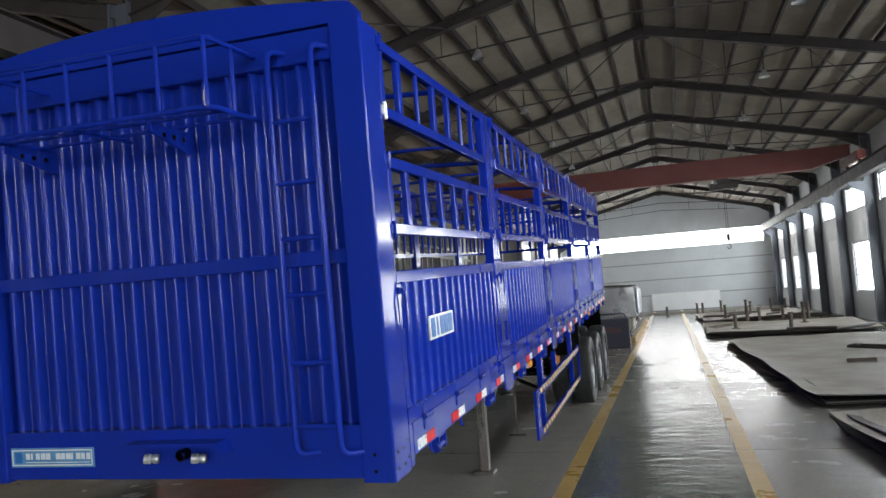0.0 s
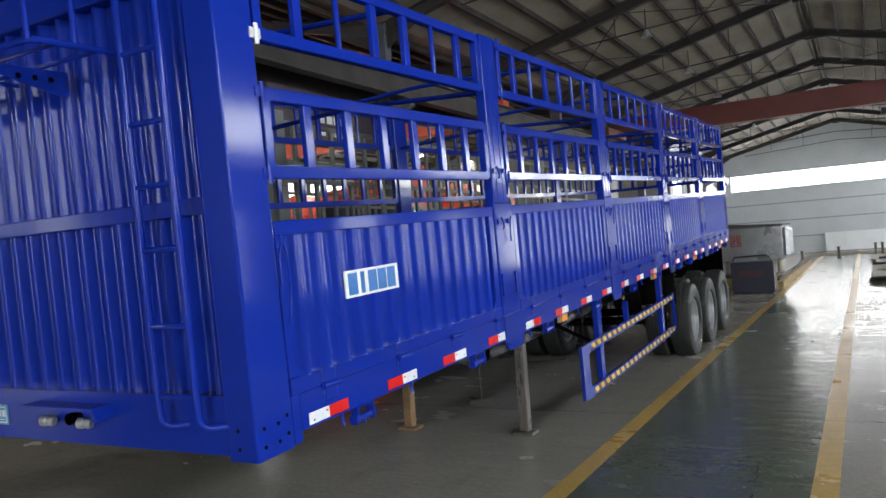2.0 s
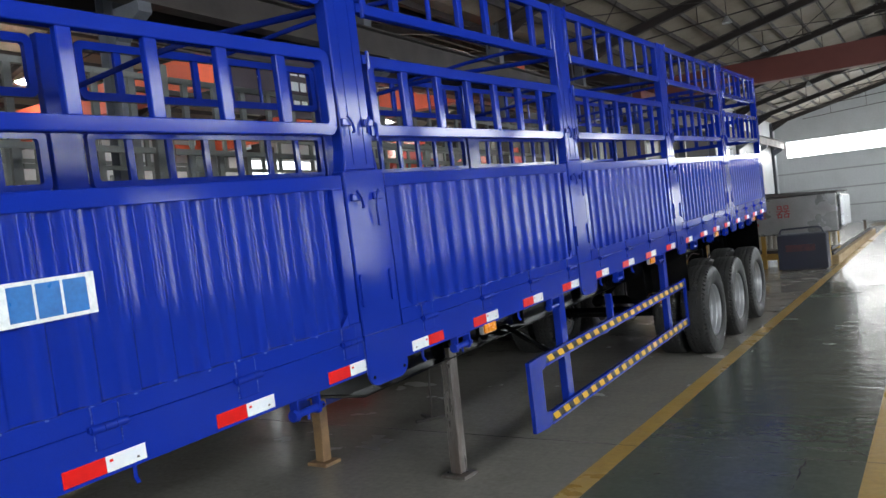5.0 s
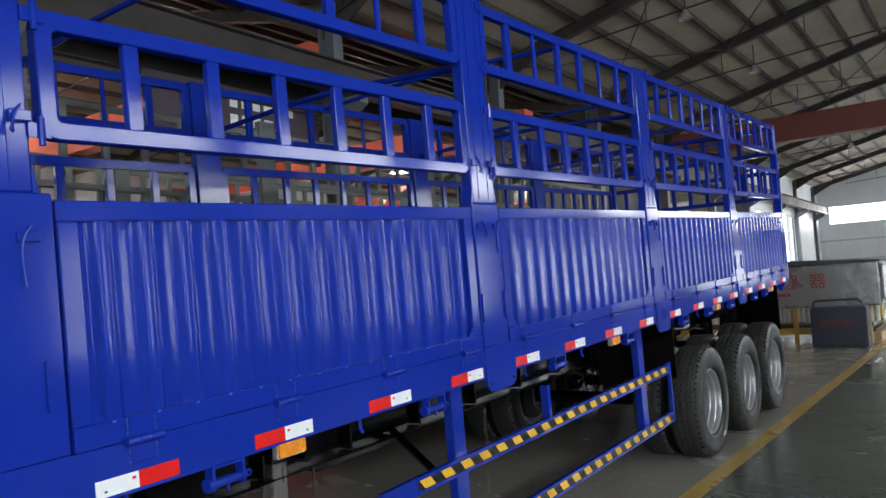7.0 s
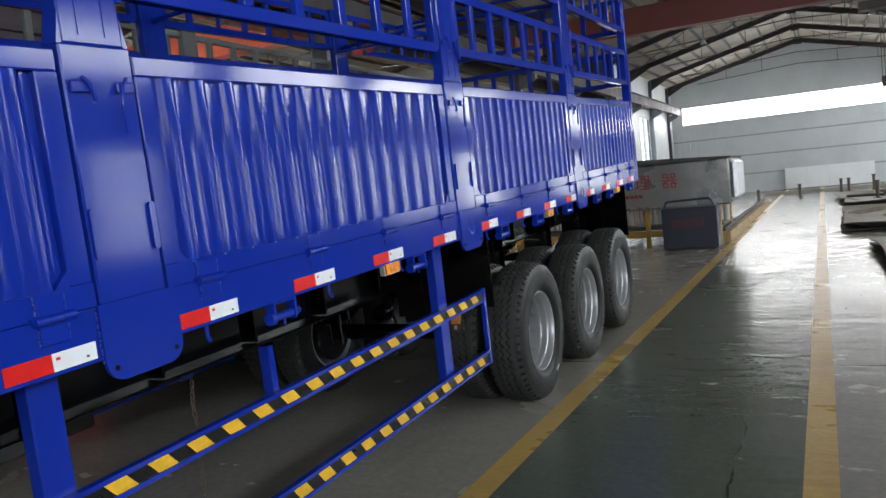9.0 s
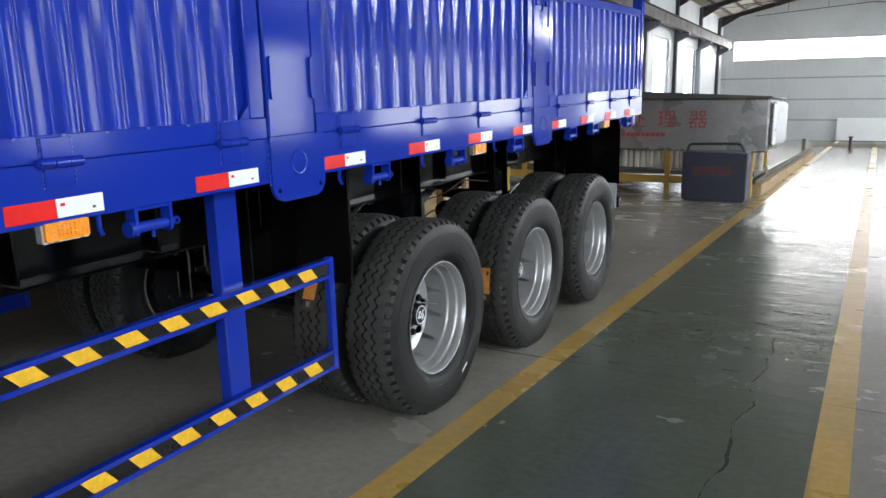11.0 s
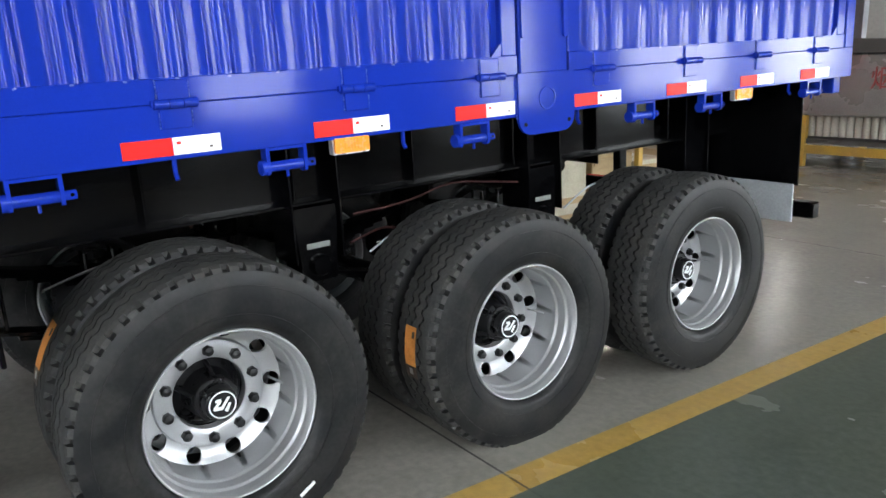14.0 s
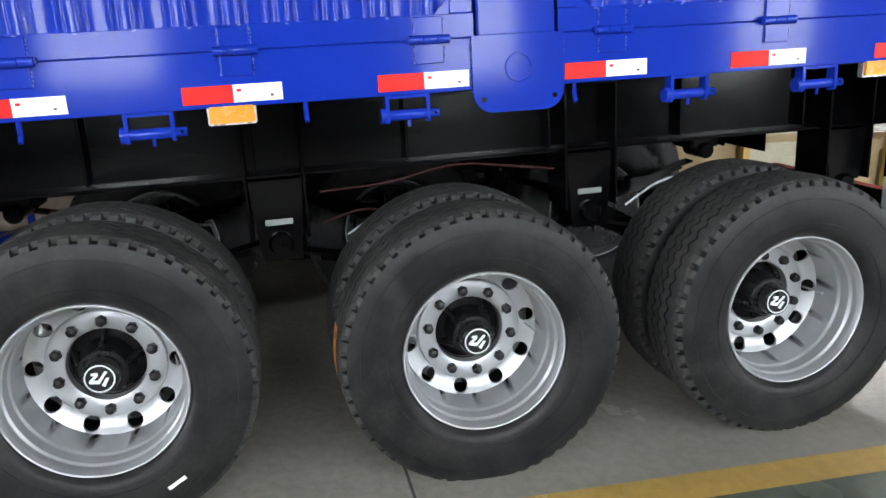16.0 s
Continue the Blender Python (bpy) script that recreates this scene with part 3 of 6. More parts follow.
def crane(y, x0, x1, paint, hoist_x, label):
    ob = thing("bridge_crane", label, "crane")
    bm = bmesh.new()
    outline = [(x0 + 0.1, 5.55), (x0 + 1.3, 5.22), (x1 - 1.3, 5.22), (x1 - 0.1, 5.55), (x1 - 0.1, 5.9), (x0 + 0.1, 5.9)]
    prism(bm, outline, 1, y - 0.2, y + 0.2)
    part("girder", bm, paint, ob)
    for x in (x0, x1):
        part("end_truck", boxes((x - 0.14, x + 0.14, y - 1.1, y + 1.1, 5.28, 5.56), c=0.02), paint, ob)
        for dy in (-0.85, 0.85):
            part("wheel", turned(bmesh.new(), [(-0.04, 0.01), (-0.04, 0.1), (0.04, 0.1), (0.04, 0.01)], 16), RAFTER, ob, m=pose(x, y + dy, 5.3))
    hoist = part("hoist", boxes((hoist_x - 0.45, hoist_x + 0.45, y - 0.22, y + 0.22, 4.86, 5.06), (hoist_x - 0.2, hoist_x + 0.2, y - 0.16, y + 0.16, 5.06, 5.21), c=0.015), RAFTER, ob)
    bm = bmesh.new()
    for dx in (-0.03, 0.03):
        tube(bm, [(hoist_x + dx, y, 4.88), (hoist_x + dx, y, 3.3)], 0.008, 5)
    part("cable", bm, RAFTER, hoist)
    bm = boxes((hoist_x - 0.05, hoist_x + 0.05, y - 0.04, y + 0.04, 3.1, 3.34), c=0.015)
    tube(bm, bend([(hoist_x, y, 3.12), (hoist_x, y, 3.0), (hoist_x + 0.06, y, 2.94), (hoist_x + 0.06, y, 2.84), (hoist_x - 0.05, y, 2.84), (hoist_x - 0.05, y, 2.9)], 0.05), 0.014, 6)
    part("hook", bm, RAFTER, hoist)
    return ob


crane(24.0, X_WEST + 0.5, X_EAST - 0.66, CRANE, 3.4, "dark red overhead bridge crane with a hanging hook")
crane(10.4, X_FAR + 0.6, X_WEST - 0.55, CRANE_LIT, -14.0, "red overhead crane in the next bay, its colour brightened as if lit")
crane(17.4, X_FAR + 0.6, X_WEST - 0.55, CRANE_LIT, -16.0, "red overhead crane in the next bay, its colour brightened as if lit")


def pendant(x, y, z, size=1.0, drop=0.62):
    ob = thing("high_bay_lamp", "white high-bay lamp hanging from a rafter", "lamp", group="high-bay lamps")
    part("shade", turned(bmesh.new(), [(0.16, 0.05), (0.13, 0.08), (0.0, 0.2), (-0.01, 0.2), (-0.005, 0.19), (0.12, 0.07)], 20), ZINC, ob, smooth=40, m=pose(x, y, z, 0, -90, 0) @ Matrix.Diagonal((1, size, size, 1)))
    part("bulb", turned(bmesh.new(), [(0.02, 0.001), (0.015, 0.12), (0.04, 0.17), (0.06, 0.10)], 16), LAMP_GLOW if x < X_WEST else SIGN_WHITE, ob, m=pose(x, y, z, 0, -90, 0) @ Matrix.Diagonal((1, size, size, 1)))
    part("stem", tube(bmesh.new(), [(x, y, z + 0.15), (x, y, z + drop)], 0.012, 6), RAFTER, ob)


for y in FRAMES_Y[3:13]:
    for x in (X_RIDGE - 2.9, X_RIDGE + 2.6):
        pendant(x, y, RIDGE - 0.36 - abs(x - X_RIDGE) * 0.239 - 0.72, 0.6)
    for x in (-9.3, -12.6, -16.0):
        pendant(x, y, RIDGE - 0.36 - abs(x + 12.6) * 0.239 - 0.46, 1.9, 0.36)

# wide duct along the column row
bm = bmesh.new()
tube(bm, [(X_WEST - 1.5, Y_SOUTH + 0.2, 5.2), (X_WEST - 1.5, 33.8, 5.2)], 0.27, 20)
for k in range(20):
    y = Y_SOUTH + 1.2 + 2.4 * k
    tube(bm, [(X_WEST - 1.5, y - 0.03, 5.2), (X_WEST - 1.5, y + 0.03, 5.2)], 0.295, 20)
tagged(part("air_duct", bm, PIPE, smooth=40), "long pale round air duct along the column row", "duct", kind="structure")

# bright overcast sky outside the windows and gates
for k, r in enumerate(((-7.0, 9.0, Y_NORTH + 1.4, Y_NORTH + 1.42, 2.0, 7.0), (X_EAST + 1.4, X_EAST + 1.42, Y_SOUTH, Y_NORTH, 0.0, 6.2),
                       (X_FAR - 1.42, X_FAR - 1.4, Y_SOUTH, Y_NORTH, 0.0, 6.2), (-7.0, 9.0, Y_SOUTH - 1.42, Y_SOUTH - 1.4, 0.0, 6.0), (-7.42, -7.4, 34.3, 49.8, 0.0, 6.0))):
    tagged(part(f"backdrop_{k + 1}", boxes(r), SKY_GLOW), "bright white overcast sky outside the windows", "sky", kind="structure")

# ---- the trailer ----
TILT = math.degrees(math.atan(0.0435))
TRAILER = pose(0, 0.045, 0, TILT, 0, 0)
TO_LOCAL = TRAILER.inverted()
trailer = thing("semi_trailer", "long blue stake-sided cargo semi-trailer standing nose-down on legs", "trailer", TRAILER)
WIDTH, LENGTH = 2.5, 12.95
POSTS = (2.515, 5.18, 7.85, 10.41)
RAIL_LOW, HINGE_Z, SHEET_LOW, SHEET_TOP, PANEL_TOP = 0.998, 1.168, 1.245, 1.89, 1.958
GATES = ((2.148, 2.205, 2.498, 2.558), (2.765, 2.822, 3.115, 3.172))
GAPS = ((2.365, 2.690), (5.04, 5.32), (7.70, 7.985), (10.27, 10.55))
edges = [0.045, *(v for g in GAPS for v in g), LENGTH - 0.10]
BAYS = list(zip(edges[0::2], edges[1::2]))

# deck and side rails
part("deck", boxes((-WIDTH + 0.05, -0.05, -0.05, LENGTH - 0.05, 1.10, 1.14)), BLACK, trailer, "black steel deck")
for s in (0, 1):
    x0, x1 = ((-0.06, 0.0), (-WIDTH, -WIDTH + 0.06))[s]
    part("side_rail", boxes((x0, x1, 0.1, LENGTH, RAIL_LOW, HINGE_Z - 0.0005), c=0.003), BLUE, trailer)
part("rear_rail", boxes((-WIDTH + 0.062, -0.062, LENGTH - 0.08, LENGTH, RAIL_LOW - 0.1, HINGE_Z - 0.004), c=0.005), BLUE, trailer)


def mirrored(bm, side):
    """Side 1 is the far one: the parts are turned over the trailer's middle."""
    if side:
        for v in bm.verts:
            v.co.x = -WIDTH - v.co.x
    return bm


def weld_beads(lines, x):
    """Upright rows of small uneven weld drops on the rail's face; lines are (y, z0, z1)."""
    bm = bmesh.new()
    rnd = random.Random(11)
    for y, z0, z1 in lines:
        z = z0
        while z < z1:
            h = rnd.uniform(0.003, 0.008)
            d = rnd.uniform(-0.0015, 0.0015)
            w = rnd.uniform(0.0012, 0.0026)
            tube(bm, [(x - 0.002, y + d, z), (x + 0.0025, y + d, z + h / 2), (x - 0.002, y + d, z + h)], w, 5)
            z += h + rnd.uniform(0.001, 0.012)
    return bm


# posts between the bays
for side in (0, 1):
    for p, (g0, g1) in zip(POSTS, GAPS):
        bm = bmesh.new()
        box(bm, -0.075, 0.0, g0 + 0.005, g1 - 0.005, HINGE_Z, PANEL_TOP + 0.02, 0.006)
        box(bm, -0.075, -0.004, p - 0.115, p + 0.115, PANEL_TOP + 0.021, 3.185, 0.006)
        # welded seam strips and the slanting shoulders of the pressed post
        for d in (-0.05, 0.05):
            box(bm, -0.0045, -0.001, p + d - 0.003, p + d + 0.003, PANEL_TOP + 0.05, 3.16)
        for d in (-1, 1):
            prism(bm, [(p + d * 0.115, PANEL_TOP + 0.02), (p + d * 0.134, PANEL_TOP + 0.02), (p + d * 0.115, PANEL_TOP + 0.12)], 0, -0.07, -0.006)
        post = part("post", mirrored(bm, side), BLUE, trailer)
        # raised oblong stiffeners beside the foot
        for d in (-1, 1):
            c = p + d * 0.118
            bm = prism(bmesh.new(), rounded(c - 0.013, c + 0.013, 1.31, 1.47, 0.012, 3), 0, 0.0, 0.012)
            part("stiffener", mirrored(bm, side), BLUE, post)
        bm = prism(bmesh.new(), rounded(p - 0.16, p + 0.16, 0.92, 1.172, 0.07, 6, (1, 1, 0, 0)), 0, 0.0, 0.014)
        plate = part("post_plate", mirrored(bm, side), BLUE, post)
        if not side:
            tagged(part("weld_bead", weld_beads([(p - 0.162, 0.99, 1.165), (p + 0.162, 0.99, 1.165)], 0.004), WELD, plate, "rough weld bead"), kind="stuff")
        ring = bmesh.new()
        tube(ring, [(0.013, p + 0.045 * math.cos(t), 1.065 + 0.045 * math.sin(t)) for t in (2 * math.pi * k / 16 for k in range(16))], 0.005, 5, closed=True)
        if p > 7.0:
            part("weld_ring", mirrored(ring, side), BLUE, plate)
        # Black discs stand in for the dark inside the bolt holes.
        for d in (-0.125, 0.125):
            part("bolt_hole_disc", mirrored(tube(bmesh.new(), [(0.010, p + d, 0.965), (0.0165, p + d, 0.965)], 0.009, 8), side), BLACK, plate, "black disc for the dark in a bolt hole")
        # hook latches with a hanging cord at mid height
        for z in (1.845, 2.21):
            for d in (-1, 1):
                bm = boxes((0.0, 0.016, p + d * 0.085 - 0.035, p + d * 0.085 + 0.035, z - 0.018, z + 0.018), c=0.004)
                tube(bm, bend([(0.02, p + d * 0.085, z + 0.03), (0.026, p + d * 0.06, z), (0.026, p + d * 0.05, z - 0.05), (0.02, p + d * 0.06, z - (0.15 if d > 0 and z < 2 else 0.05))], 0.03), 0.006, 6)
                part("latch", mirrored(bm, side), BLUE, post)


def side_panel(y0, y1, side):
    bm = bmesh.new()
    g = 0.006
    box(bm, -0.052, -0.006, y0 + g, y1 - g, SHEET_TOP, PANEL_TOP, 0.005)
    box(bm, -0.052, -0.0015, y0 + g, y1 - g, HINGE_Z + 0.001, SHEET_LOW, 0.002)
    box(bm, -0.052, -0.006, y0 + g, y0 + 0.075, SHEET_LOW, SHEET_TOP, 0.004)
    box(bm, -0.052, -0.006, y1 - 0.085, y1 - g, SHEET_LOW, SHEET_TOP, 0.004)
    # mitre gussets in the lower corners
    for a, d in ((y0 + 0.075, 1), (y1 - 0.085, -1)):
        prism(bm, [(a, SHEET_LOW), (a + d * 0.05, SHEET_LOW), (a, SHEET_LOW + 0.05)], 0, -0.04, -0.010)
    panel = part("side_panel", mirrored(bm, side), BLUE, trailer)
    bm = corrugated(bmesh.new(), y0 + 0.075, y1 - 0.085, SHEET_LOW - 0.002, SHEET_TOP + 0.002, -0.008, -0.034, 0.155, lambda a, d, z: (d, a, z), 0.27, 0.13, soft=0.011)
    part("corrugated_sheet", mirrored(bm, side), BLUE, panel, "upright pressed ribs", smooth=75)
    return panel


BAR = boxes((-0.045, -0.012, -0.029, 0.029, -0.5, 0.5), c=0.004)
BAR = mesh_of("bar", BAR, BLUE)
ROD = mesh_of("round_bar", tube(bmesh.new(), [(-0.028, 0, -0.5), (-0.028, 0, 0.5)], 0.016, 10), BLUE, 40)


def bent_frame(bm, outer, inner, x0, x1, c=0.004):
    """A closed frame of square tube bent round at its corners; outer and inner are (u0, u1, v0, v1, radius)."""
    def loop(o, d, x):
        u0, u1, v0, v1, r = o
        return [bm.verts.new((x, u, v)) for u, v in rounded(u0 + d, u1 - d, v0 + d, v1 - d, max(0.002, r - d))]
    loops = [loop(outer, 0, x0), loop(outer, 0, x1 - c), loop(outer, c, x1), loop(inner, -c, x1), loop(inner, 0, x1 - c), loop(inner, 0, x0)]
    n = len(loops[0])
    for a, b in zip(loops, loops[1:] + loops[:1]):
        for k in range(n):
            bm.faces.new((a[k], a[(k + 1) % n], b[(k + 1) % n], b[k]))


def gate(y0, y1, z, side):
    """A hinged stake gate: a frame with upright bars, two of them round."""
    lo0, lo1, hi0, hi1 = z
    bm = bmesh.new()
    g = 0.012
    bent_frame(bm, (y0 + g, y1 - g, lo0, hi1, 0.055), (y0 + g + 0.055, y1 - g - 0.055, lo1, hi0, 0.02), -0.055, -0.006)
    fr = part("stake_gate", mirrored(bm, side), BLUE, trailer)
    n = 6
    for k in range(1, n + 1):
        y = y0 + (y1 - y0) * k / (n + 1)
        o = new("round_bar" if k in (2, 5) and z is GATES[1] else "bar", ROD if k in (2, 5) and z is GATES[1] else BAR)
        o.parent = fr
        o.matrix_basis = Matrix.Translation((-WIDTH + 0.056 if side else 0, y, (lo1 + hi0) / 2)) @ Matrix.Diagonal((1, 1, hi0 - lo1, 1))
    for zz in (lo0 + 0.02, hi1 - 0.03):
        bm = bmesh.new()
        tube(bm, [(0.008, y0 + 0.004, zz - 0.045), (0.008, y0 + 0.004, zz + 0.045)], 0.011, 8)
        box(bm, -0.004, 0.006, y0 - 0.035, y0 + 0.035, zz - 0.02, zz + 0.025)
        part("hinge", mirrored(bm, side), ZINC if y0 < 0.1 and (zz < 2.8) == (z is GATES[1]) and zz > 2.4 else BLUE, fr)
    return fr


for side in (0, 1):
    for y0, y1 in BAYS:
        side_panel(y0, y1, side)
        for z in GATES:
            # upper gates are wider, since the posts are narrower there
            gate(y0 - (0.03 if y0 > 0.1 else 0), y1 + (0.03 if y1 < 12 else 0), z, side)

# rear end: corner posts, gate frames
for x in (-WIDTH, -0.09):
    part("rear_post", boxes((x, x + 0.09, LENGTH - 0.095, LENGTH, HINGE_Z, 3.18), c=0.005), BLUE, trailer)
rear = part("rear_panel", boxes((-WIDTH + 0.1, -0.1, LENGTH - 0.06, LENGTH - 0.02, PANEL_TOP - 0.06, PANEL_TOP), (-WIDTH + 0.1, -0.1, LENGTH - 0.06, LENGTH - 0.02, HINGE_Z, SHEET_LOW)), BLUE, trailer)
part("corrugated_sheet", corrugated(bmesh.new(), -WIDTH + 0.1, -0.1, SHEET_LOW, PANEL_TOP - 0.06, LENGTH - 0.02, LENGTH - 0.05, 0.12, lambda a, d, z: (a, d, z)), BLUE, rear)
for z in GATES:
    bm = boxes((-WIDTH + 0.1, -0.1, LENGTH - 0.06, LENGTH - 0.02, z[0], z[1]), (-WIDTH + 0.1, -0.1, LENGTH - 0.06, LENGTH - 0.02, z[2], z[3]))
    fr = part("rear_gate", bm, BLUE, trailer)
    for k in range(9):
        x = -WIDTH + 0.25 + k * 0.25
        o = new("bar", BAR)
        o.parent = fr
        o.matrix_basis = Matrix.Translation((x, LENGTH - 0.012, (z[1] + z[2]) / 2)) @ pose(0, 0, 0, 0, 0, 90) @ Matrix.Diagonal((1, 1, z[2] - z[1], 1))

# bows across the top and one flat cross plate
for y in (1.3, *POSTS, 3.85, 6.5, 9.1, 11.7):
    part("roof_bow", tube(bmesh.new(), bend([(-WIDTH + 0.06, y, 2.79 if y in POSTS else 3.14), (-WIDTH / 2, y, 2.86 if y in POSTS else 3.2), (-0.06, y, 2.79 if y in POSTS else 3.14)], 0.4), 0.019, 8), BLUE, trailer, smooth=40)
part("cross_plate", boxes((-WIDTH + 0.08, -0.08, 10.25, 10.55, 2.72, 2.735)), BLUE, trailer)

# front wall: two broad corner posts, a framed corrugated sheet in two fields, and an arched header
F0 = -0.20
front = bmesh.new()
for x0, x1 in ((-0.17, 0.0), (-WIDTH, -WIDTH + 0.17)):
    prism(front, rounded(x0, x1, F0, 0.04, 0.012, 6), 2, 0.945, 3.20)
box(front, -WIDTH + 0.16, -0.16, F0 + 0.008, -0.03, 0.965, 1.225)
front = part("front_frame", front, BLUE, trailer)
bm = bmesh.new()
box(bm, -WIDTH + 0.17, -0.17, F0 + 0.012, -0.03, 3.03, 3.19, 0.005)
part("cross_member", bm, BLUE, front)
bm = boxes((-WIDTH + 0.17, -0.17, F0 + 0.035, -0.03, 2.015, 2.09), c=0.005)
part("cross_member", bm, BLUE, front)
for z0, z1 in ((1.225, 2.015), (2.09, 3.03)):
    bm = corrugated(bmesh.new(), -WIDTH + 0.17, -0.17, z0, z1, -(F0 + 0.042), -(F0 + 0.098), 0.1365, lambda a, d, z: (a, -d, z), 0.20, 0.16, soft=0.013)
    part("corrugated_sheet", bm, BLUE, front, "upright pressed ribs", smooth=75)
# bolt holes in the corner foot, seen from the side: black discs paint their dark insides
for y, z in ((-0.15, 1.0), (-0.15, 1.08), (-0.06, 1.0), (-0.06, 1.08), (0.0, 1.02), (0.0, 1.10)):
    part("bolt_hole_disc", tube(bmesh.new(), [(-0.004, y, z), (0.0025, y, z)], 0.009, 8), BLACK, front, "black disc for the dark in a bolt hole")
for x in (-0.1,):
    for z in (1.0, 1.08):
        part("bolt_hole_disc", tube(bmesh.new(), [(x, F0 + 0.004, z), (x, F0 - 0.0025, z)], 0.009, 8), BLACK, front, "black disc for the dark in a bolt hole")
part("side_foot", boxes((-0.062, -0.002, 0.041, 0.10, 0.95, 1.168), c=0.004), BLUE, front)
outline = [(-WIDTH + 0.004, 3.202)]
for k in range(61):
    u = k / 60
    e = min(u, 1 - u) * WIDTH
    z = 3.29 + 0.105 * math.sin(math.pi * u) - (max(0, 0.06 - e) / 0.06) ** 2 * 0.05
    outline.append((-WIDTH + 0.004 + u * (WIDTH - 0.008), z))
outline.append((-0.004, 3.202))
part("header", prism(bmesh.new(), outline, 1, F0 + 0.01, F0 + 0.05), BLUE, trailer, "arched sheet header")

# ladder with bent rails
LX0, LX1, LY = -0.472, -0.237, F0 - 0.08
ladder = bmesh.new()
for x in (LX0, LX1):
    tube(ladder, bend([(x + 0.05, F0 + 0.02, 3.09), (x, LY, 3.09), (x, LY, 1.10), (x + 0.075, F0 + 0.012, 1.095)], 0.07, 6), 0.017, 10)
ladder = part("ladder", ladder, BLUE, trailer, smooth=40)
rung = tube(bmesh.new(), [(LX0 + 0.01, LY, 0), (LX1 - 0.01, LY, 0)], 0.013, 8)
rung = part("rung", rung, BLUE, ladder, smooth=40, m=pose(0, 0, 2.73))
for z in (2.425, 2.154, 1.88, 1.547, 1.24):
    again(rung, "rung", pose(0, 0, z), ladder)

# working platform with a guard rail of bent rods
PX0, PX1, PY = -1.87, -0.59, F0 - 0.41
PZ, RZ = 2.775, 3.095
plat = bmesh.new()
for z in (PZ, RZ):
    tube(plat, bend([(PX0, F0 + 0.02, z), (PX0, PY, z), (PX1, PY, z), (PX1, F0 + 0.02, z)], 0.06), 0.014, 8)
plat = part("platform", plat, BLUE, trailer, smooth=40)
spots = [(PX1 - 0.02 - 0.255 * k, PY) for k in range(5)] + [(PX1, PY + 0.20), (PX0, PY + 0.20)]
rod = part("guard_rod", tube(bmesh.new(), [(0, 0, PZ), (0, 0, RZ)], 0.012, 8), BLUE, plat, smooth=40, m=pose(*spots[0], 0))
for x, y in spots[1:]:
    again(rod, "guard_rod", pose(x, y, 0), plat)
for k in range(2):
    y = PY + 0.2 * k + 0.12
    part("grating_bar", tube(bmesh.new(), [(PX0, y, PZ), (PX1, y, PZ)], 0.010, 6), BLUE, plat)
for x in (-1.36,):
    part("grating_bar", tube(bmesh.new(), [(x, F0 + 0.02, PZ - 0.015), (x, PY, PZ - 0.015)], 0.012, 6), BLUE, plat)
for x in (-1.86, -0.99):
    bm = prism(bmesh.new(), [(F0 + 0.03, PZ - 0.13), (F0 - 0.02, PZ - 0.13), (F0 - 0.33, PZ - 0.05), (F0 - 0.33, PZ - 0.014), (F0 + 0.03, PZ - 0.014)], 0, x - 0.005, x + 0.005)
    br = part("bracket", bm, BLUE, plat)
    # The bracket is uncut; black discs paint the dark of its holes.
    for d in (0.06, 0.14, 0.22):
        part("hole", tube(bmesh.new(), [(x - 0.0065, F0 - d, PZ - 0.06 + 0.02 * d), (x + 0.0065, F0 - d, PZ - 0.06 + 0.02 * d)], 0.014, 10), BLACK, br, "black disc for the dark in a round lightening hole")

# couplings and name plate on the front
plate = part("name_plate", boxes((-2.295, -1.735, F0 + 0.001, F0 + 0.007, 1.035, 1.14)), SIGN_LIGHT, trailer, "pale blue plate with white bars of print")
bm = boxes((-2.285, -1.745, F0 - 0.001, F0 + 0.0005, 1.125, 1.131), (-2.285, -1.745, F0 - 0.001, F0 + 0.0005, 1.044, 1.050), (-2.285, -2.279, F0 - 0.001, F0 + 0.0005, 1.05, 1.125), (-1.751, -1.745, F0 - 0.001, F0 + 0.0005, 1.05, 1.125))
part("border", bm, SIGN_WHITE, plate)
bm = bmesh.new()
for k, w in enumerate((0.026, 0.012, 0.026, 0.03, 0.03, 0.0, 0.03, 0.026, 0.03, 0.012, 0.028, 0.022, 0.024)):
    if w:
        x = -2.19 + k * 0.034
        box(bm, x, x + w, F0 - 0.001, F0 + 0.0005, 1.078, 1.112)
box(bm, -2.19, -1.765, F0 - 0.001, F0 + 0.0005, 1.060, 1.064)
part("print_bars", bm, SIGN_WHITE, plate)
part("emblem", boxes((-2.265, -2.215, F0 - 0.001, F0 + 0.0005, 1.058, 1.118)), SIGN_BLUE, plate)
part("coupling_shelf", prism(bmesh.new(), [(-1.46, 1.172), (-0.91, 1.172), (-0.88, 1.112), (-0.905, 1.112), (-0.935, 1.157), (-1.44, 1.157)], 1, F0 - 0.10, F0 + 0.008), BLUE, trailer)
for x in (-1.335, -1.05):
    cp = part("air_coupling", turned(bmesh.new(), [(-0.045, 0.004), (-0.045, 0.03), (-0.01, 0.034), (0.0, 0.026), (0.02, 0.034), (0.045, 0.03), (0.05, 0.004)], 16), ZINC, trailer, "bare metal air coupling", smooth=35, m=pose(x, F0 - 0.04, 1.085, 0, 8, 22) @ Matrix.Diagonal((0.8, 0.75, 0.75, 1)))
    part("valve_body", boxes((-0.05, 0.0, -0.015, 0.05, -0.035, -0.004), c=0.005), ZINC, cp)
